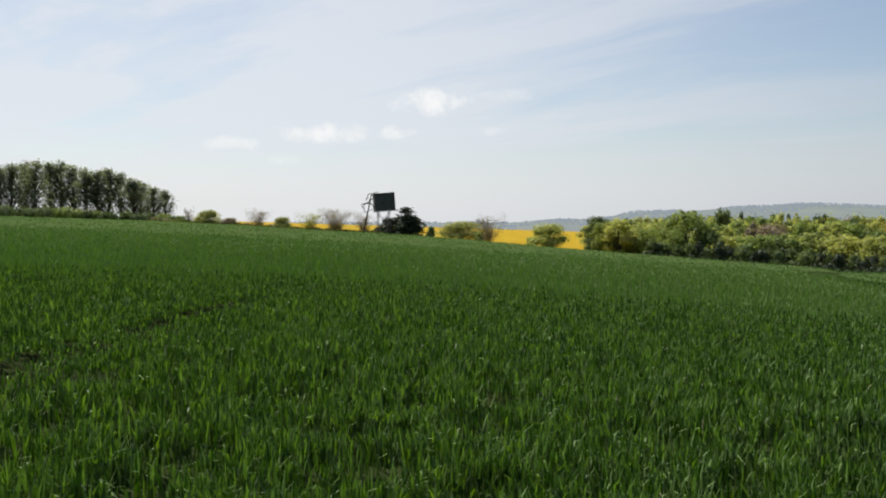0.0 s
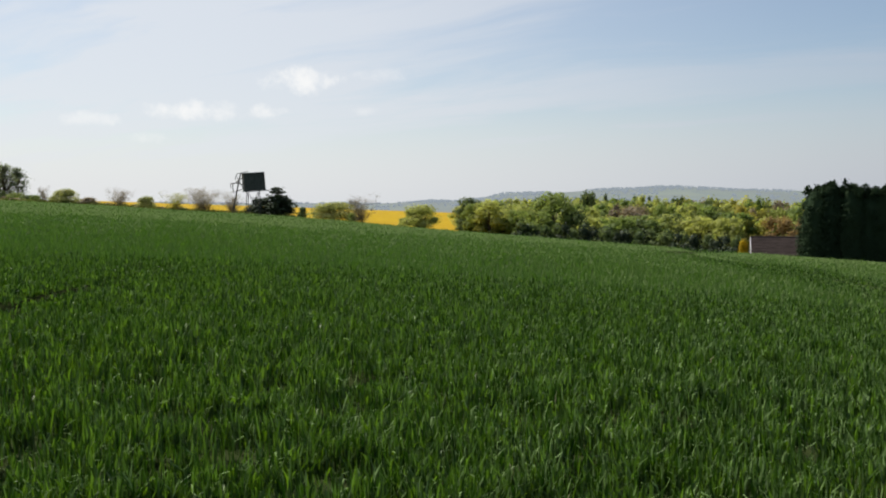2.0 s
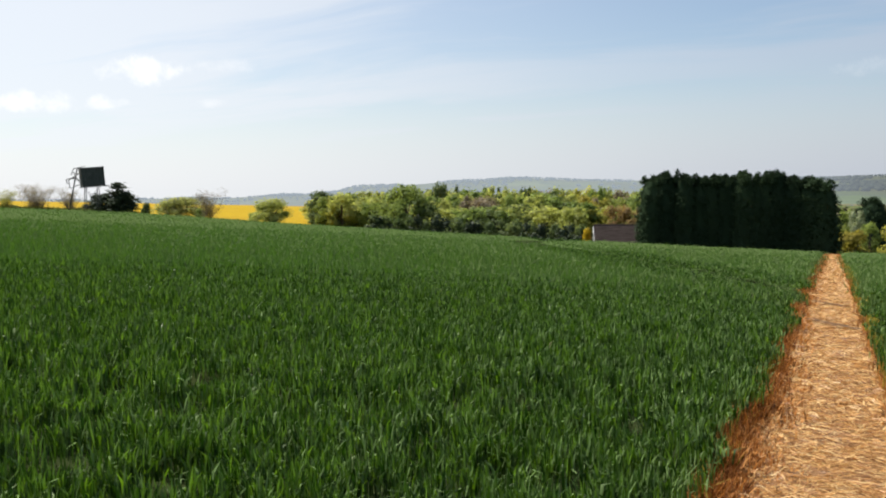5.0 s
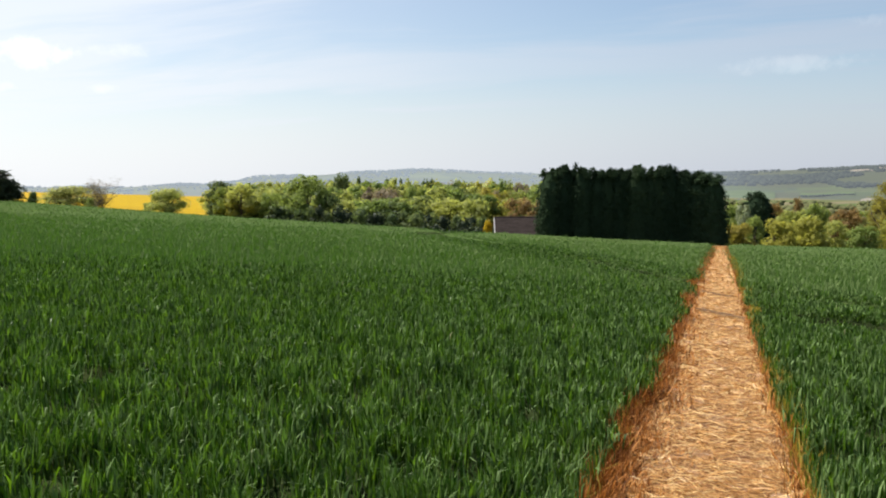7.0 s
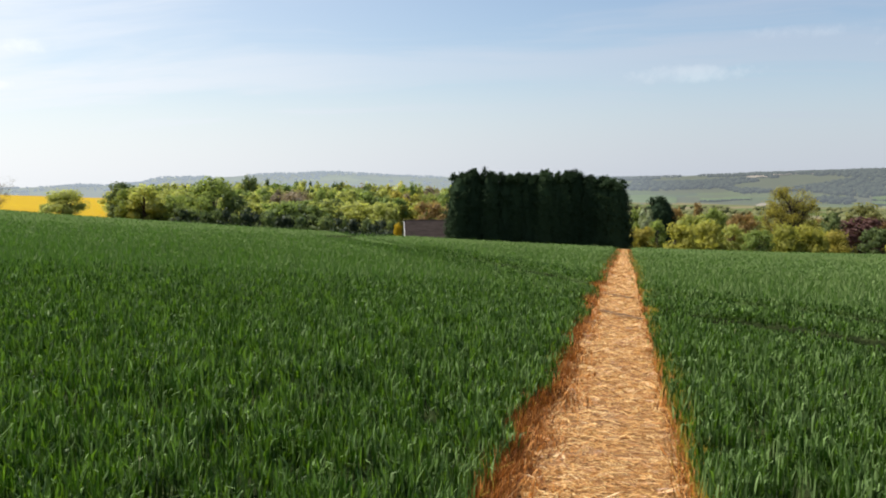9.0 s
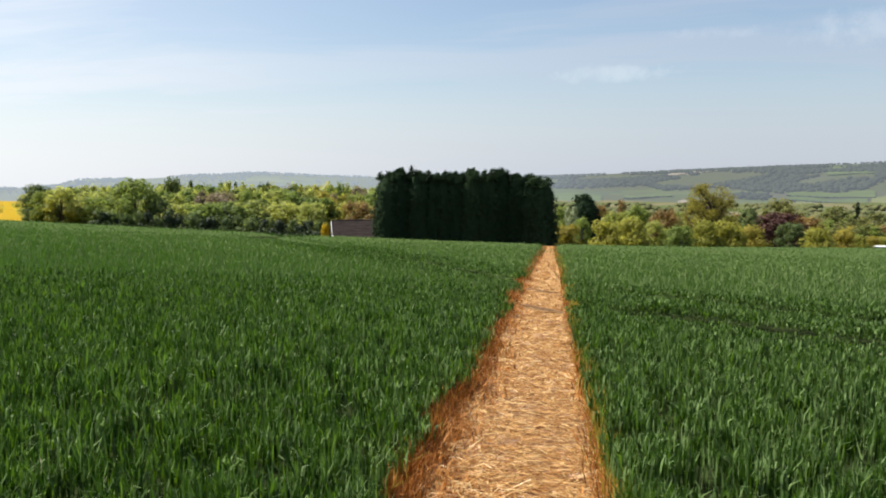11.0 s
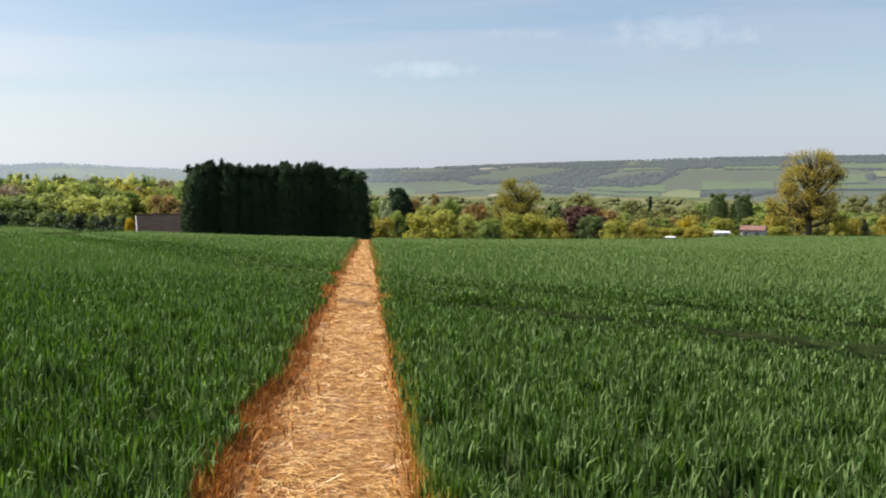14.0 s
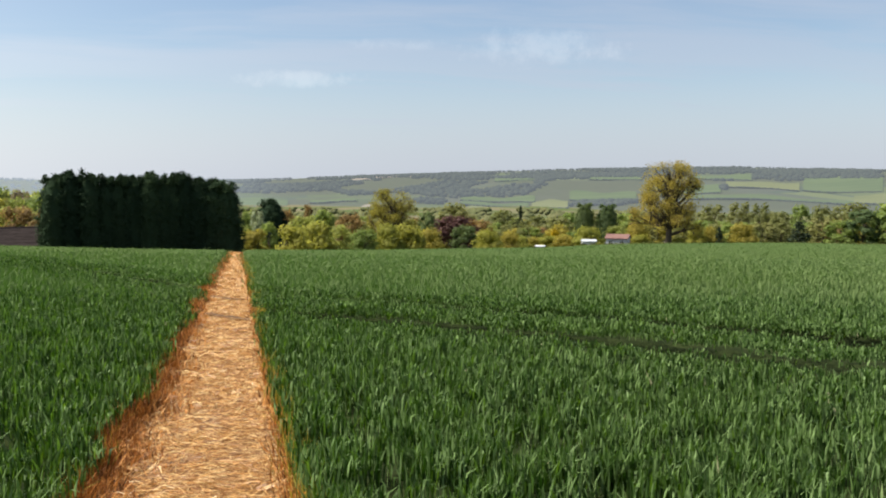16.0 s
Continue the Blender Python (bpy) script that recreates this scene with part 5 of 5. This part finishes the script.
def high_seat():
    az, d = -47.45, 101.0
    x, y = polar(az, d)
    z = float(land(x, y))
    root = new("high_seat")
    root.matrix_world = Matrix.Translation((x, y, z)) @ Matrix.Rotation(-radians(az) + 0.12, 4, "Z")
    floor = 1.58 + d * math.tan(radians(0.40)) - z
    wd, ht = 2.25, 1.92
    tilt = Matrix.Rotation(radians(-4.0), 4, "Y")
    mid = Vector((0.06, 0, floor + 0.05 + ht / 2))

    def leaned(x, y, z):
        return mid + tilt @ Vector((x, y, z))

    for sx in (-1, 1):
        for sy in (-1, 1):
            part("leg", bar_bm((sx * 0.70, sy * 0.8, -0.2), (sx * 0.62, sy * 0.75, floor), 0.045), M_STEEL, root)
    for sy in (-1, 1):
        part("brace", bar_bm((-0.68, sy * 0.8, floor * 0.2), (0.62, sy * 0.75, floor * 0.93), 0.022), M_STEEL, root)
        part("brace", bar_bm((0.68, sy * 0.8, floor * 0.2), (-0.62, sy * 0.75, floor * 0.93), 0.022), M_STEEL, root)
    part("platform", box_bm((2.7, 2.1, 0.10), leaned(0.12, 0, -ht / 2 - 0.06), 0.02, turn=tilt), M_BOX, root, "dark timber platform")
    cabin = part("cabin", box_bm((wd - 0.1, 1.8, ht - 0.08), mid, 0.02, turn=tilt), M_BOX, root, "dark boarded cabin")
    for k in range(11):
        part("board", box_bm((0.19, 0.035, ht), leaned(-wd / 2 + 0.10 + k * 0.205, -0.92, 0), 0.008, turn=tilt), M_BOX, cabin)
    for sx in (-1, 1):
        part("board", box_bm((0.04, 1.86, ht), leaned(sx * wd / 2, 0, 0), 0.008, turn=tilt), M_BOX, cabin)
    part("roof", box_bm((wd + 0.12, 2.05, 0.05), leaned(0.0, 0, ht / 2 + 0.04), 0.015, turn=tilt), M_BOX, root)
    foot, head_p = Vector((-2.3, -0.2, floor * 0.15)), Vector((-1.35, -0.2, floor + ht * 0.98))
    ladder = part("ladder", bar_bm(foot, head_p, 0.04), M_STEEL, root, "grey steel ladder")
    off = Vector((0, 0.55, 0))
    part("rail", bar_bm(foot + off, head_p + off, 0.04), M_STEEL, ladder)
    for k in range(12):
        p = foot.lerp(head_p, (k + 0.5) / 12)
        part("rung", bar_bm(p, p + off, 0.022), M_STEEL, ladder)
    for a, b in (((-1.35, -0.2, floor + ht * 0.98), (-0.9, -0.2, floor + ht * 1.02)), ((-1.35, 0.35, floor + ht * 0.98), (-0.9, 0.35, floor + ht * 1.02)),
                 ((-2.25, -0.2, floor + ht * 0.35), (-1.15, -0.2, floor + ht * 0.75)), ((-2.25, 0.35, floor + ht * 0.35), (-1.15, 0.35, floor + ht * 0.75)),
                 ((-2.25, -0.2, floor + ht * 0.35), (-2.15, -0.2, floor - 0.2)), ((-1.9, -0.2, floor + ht * 0.45), (-1.05, -0.2, floor + ht * 0.35)),
                 ((-2.0, 0.35, floor - 0.15), (-1.1, 0.35, floor + 0.25)), ((-1.75, -0.2, floor + ht * 0.98), (-0.6, -0.2, floor + ht * 1.12)),
                 ((-1.75, -0.2, floor + ht * 0.98), (-2.0, -0.2, floor + ht * 0.62)), ((-2.45, -0.2, floor + ht * 0.42), (-1.5, -0.2, floor + ht * 0.50)),
                 ((-2.45, 0.35, floor + ht * 0.42), (-2.35, 0.35, floor + ht * 0.15)), ((-1.7, 0.35, floor + ht * 0.8), (-1.0, 0.35, floor + ht * 0.1)), ((-2.25, -0.2, floor + ht * 0.35), (-2.25, 0.35, floor + ht * 0.35))):
        part("handrail", bar_bm(a, b, 0.042), M_STEEL, root)
    return tagged(root, "dark boarded shooting hide on steel stilts with a ladder", "hide")


high_seat()


# ---- buildings ----


def gable_bm(l, wd, h0, h1, over=0.25, thick=0.12):
    """Pitched roof of two slabs, ridge along x."""
    bm = bmesh.new()
    for s in (-1, 1):
        run = wd / 2 + over
        ang = math.atan2(h1 - h0, wd / 2)
        ln = run / math.cos(ang)
        m = Matrix.Rotation(-s * ang, 4, "X")
        box_bm((l + 2 * over, ln, thick), (0, s * run / 2, h1 - run / 2 * math.tan(ang)), 0.0, bm, m)
    return bm


def gable_wall_bm(l, wd, h0, h1):
    bm = bmesh.new()
    prof = [(-wd / 2, -1.0), (wd / 2, -1.0), (wd / 2, h0), (0, h1), (-wd / 2, h0)]
    a = [bm.verts.new((-l / 2, p, q)) for p, q in prof]
    b = [bm.verts.new((l / 2, p, q)) for p, q in prof]
    bm.faces.new(a)
    bm.faces.new(b[::-1])
    for i in range(5):
        j = (i + 1) % 5
        bm.faces.new((a[j], a[i], b[i], b[j]))
    bmesh.ops.recalc_face_normals(bm, faces=bm.faces)
    return bm


def window(parent, x, y, z, wd, ht):
    win = part("window", box_bm((wd, 0.06, ht), (x, y, z), 0.005), M_GLASS, parent)
    for sx in (-1, 0, 1):
        part("frame", box_bm((0.06, 0.09, ht + 0.08), (x + sx * wd / 2, y, z), 0.005), M_WHITE, win)
    for sz in (-1, 1):
        part("frame", box_bm((wd + 0.06, 0.085, 0.07), (x, y, z + sz * ht / 2), 0.005), M_WHITE, win)
    return win


def house(az, d, l, wd, eaves, ridge_el, wall, roof, turn, label, windows=(), chimney=False, name="house", trim=False):
    x, y = polar(az, d)
    z = float(land(x, y))
    ridge = 1.58 + d * math.tan(radians(ridge_el)) - z
    root = new(name)
    root.matrix_world = Matrix.Translation((x, y, z)) @ Matrix.Rotation(-radians(az) + radians(turn), 4, "Z")
    low = ridge - eaves
    part("wall", gable_wall_bm(l, wd, low, ridge - 0.08), wall, root)
    rf = part("roof", gable_bm(l, wd, low, ridge), roof, root)
    for k in range(int((wd / 2) / 0.32)):
        ang = math.atan2(ridge - low, wd / 2)
        yy = -(k + 0.5) * 0.32
        part("tile_course", box_bm((l + 0.46, 0.36, 0.045), (0, yy, ridge + yy * math.tan(ang) + 0.085), 0.0, None, Matrix.Rotation(ang + 0.06, 4, "X")), roof, rf)
    part("ridge_cap", bar_bm((-l / 2 - 0.25, 0, ridge + 0.07), (l / 2 + 0.25, 0, ridge + 0.07), 0.10, 8), roof, rf)
    if trim:
        ang = math.atan2(ridge - low, wd / 2)
        for sx in (-1, 1):
            for s in (-1, 1):
                part("bargeboard", bar_bm((sx * (l / 2 + 0.28), s * (wd / 2 + 0.25), low - 0.25 * math.tan(ang)), (sx * (l / 2 + 0.28), 0, ridge + 0.02), 0.035, 4), M_WHITE, root, "white bargeboard")
    for wx, wz, ww, wh in windows:
        window(root, wx, -wd / 2 - 0.02, low - wz, ww, wh)
    if chimney:
        part("chimney", box_bm((0.7, 0.5, 1.3), (l * 0.3, 0, ridge + 0.35), 0.03), M_BRICK, root)
    return tagged(root, label, "house" if name == "house" else name)


# shed by the leylandii: only its roof shows over the wheat
house(-14.6, 88, 4.3, 3.6, 1.45, -2.56, M_BRICK, M_SLATE, 4, "small shed with a grey-brown pitched roof and white boards", (), False, "shed", True)
house(22.35, 188, 4.4, 4.6, 0.66, -3.16, M_RENDER, M_TILE, -8, "pale rendered house with a red tiled roof", ((-1.2, 0.9, 0.9, 0.9), (1.0, 0.9, 0.9, 0.9)))
house(20.5, 186, 2.6, 3.0, 0.2, -3.52, M_WHITE, M_RENDER, 6, "low white cottage with a pale grey roof", ((-1.2, 0.7, 0.9, 0.8), (0.9, 0.7, 0.9, 0.8)))
house(17.2, 240, 7.0, 5.0, 1.9, -3.0, M_BRICK, M_SLATE, 14, "brick house with a brown roof among trees", ((-1.8, 0.9, 1.0, 1.0), (1.6, 0.9, 1.0, 1.0)), True)
house(16.1, 245, 6.0, 5.0, 1.8, -2.95, M_BRICK, M_SLATE, -20, "brick house with a brown roof among trees", ((-1.5, 0.9, 1.0, 1.0), (1.4, 0.9, 1.0, 1.0)))
house(18.4, 250, 6.5, 5.0, 1.8, -2.95, M_BRICK, M_SLATE, 30, "brick house half hidden by trees", ((-1.5, 0.9, 1.0, 1.0),))


def car(az, d, turn):
    x, y = polar(az, d)
    z = float(land(x, y))
    root = new("parked_car")
    root.matrix_world = Matrix.Translation((x, y, z)) @ Matrix.Rotation(-radians(az) + radians(turn), 4, "Z")
    body = box_bm((4.2, 1.7, 0.62), (0, 0, 0.62), 0.12)
    part("body", body, M_WHITE, root, "white painted body")
    bm = box_bm((2.4, 1.5, 0.55), (-0.2, 0, 1.2), 0.0)
    for v in bm.verts:
        if v.co.z > 1.3:
            v.co.x = -0.2 + (v.co.x + 0.2) * 0.72
    bmesh.ops.bevel(bm, geom=list(bm.edges), offset=0.06, segments=1, affect="EDGES")
    part("cabin", bm, M_GLASS, root, "dark glazed cabin")
    part("roof", box_bm((1.7, 1.4, 0.05), (-0.2, 0, 1.49), 0.02), M_WHITE, root)
    for sx in (-1.3, 1.3):
        for sy in (-0.8, 0.8):
            wheel = part("wheel", bar_bm((sx, sy - 0.1, 0.32), (sx, sy + 0.1, 0.32), 0.32, 14), M_DARK, root)
            part("rim", bar_bm((sx, sy - 0.11, 0.32), (sx, sy + 0.11, 0.32), 0.18, 10), M_STEEL, wheel)
    return tagged(root, "small white car parked beyond the wheat", "car")


car(17.45, 128, 80)
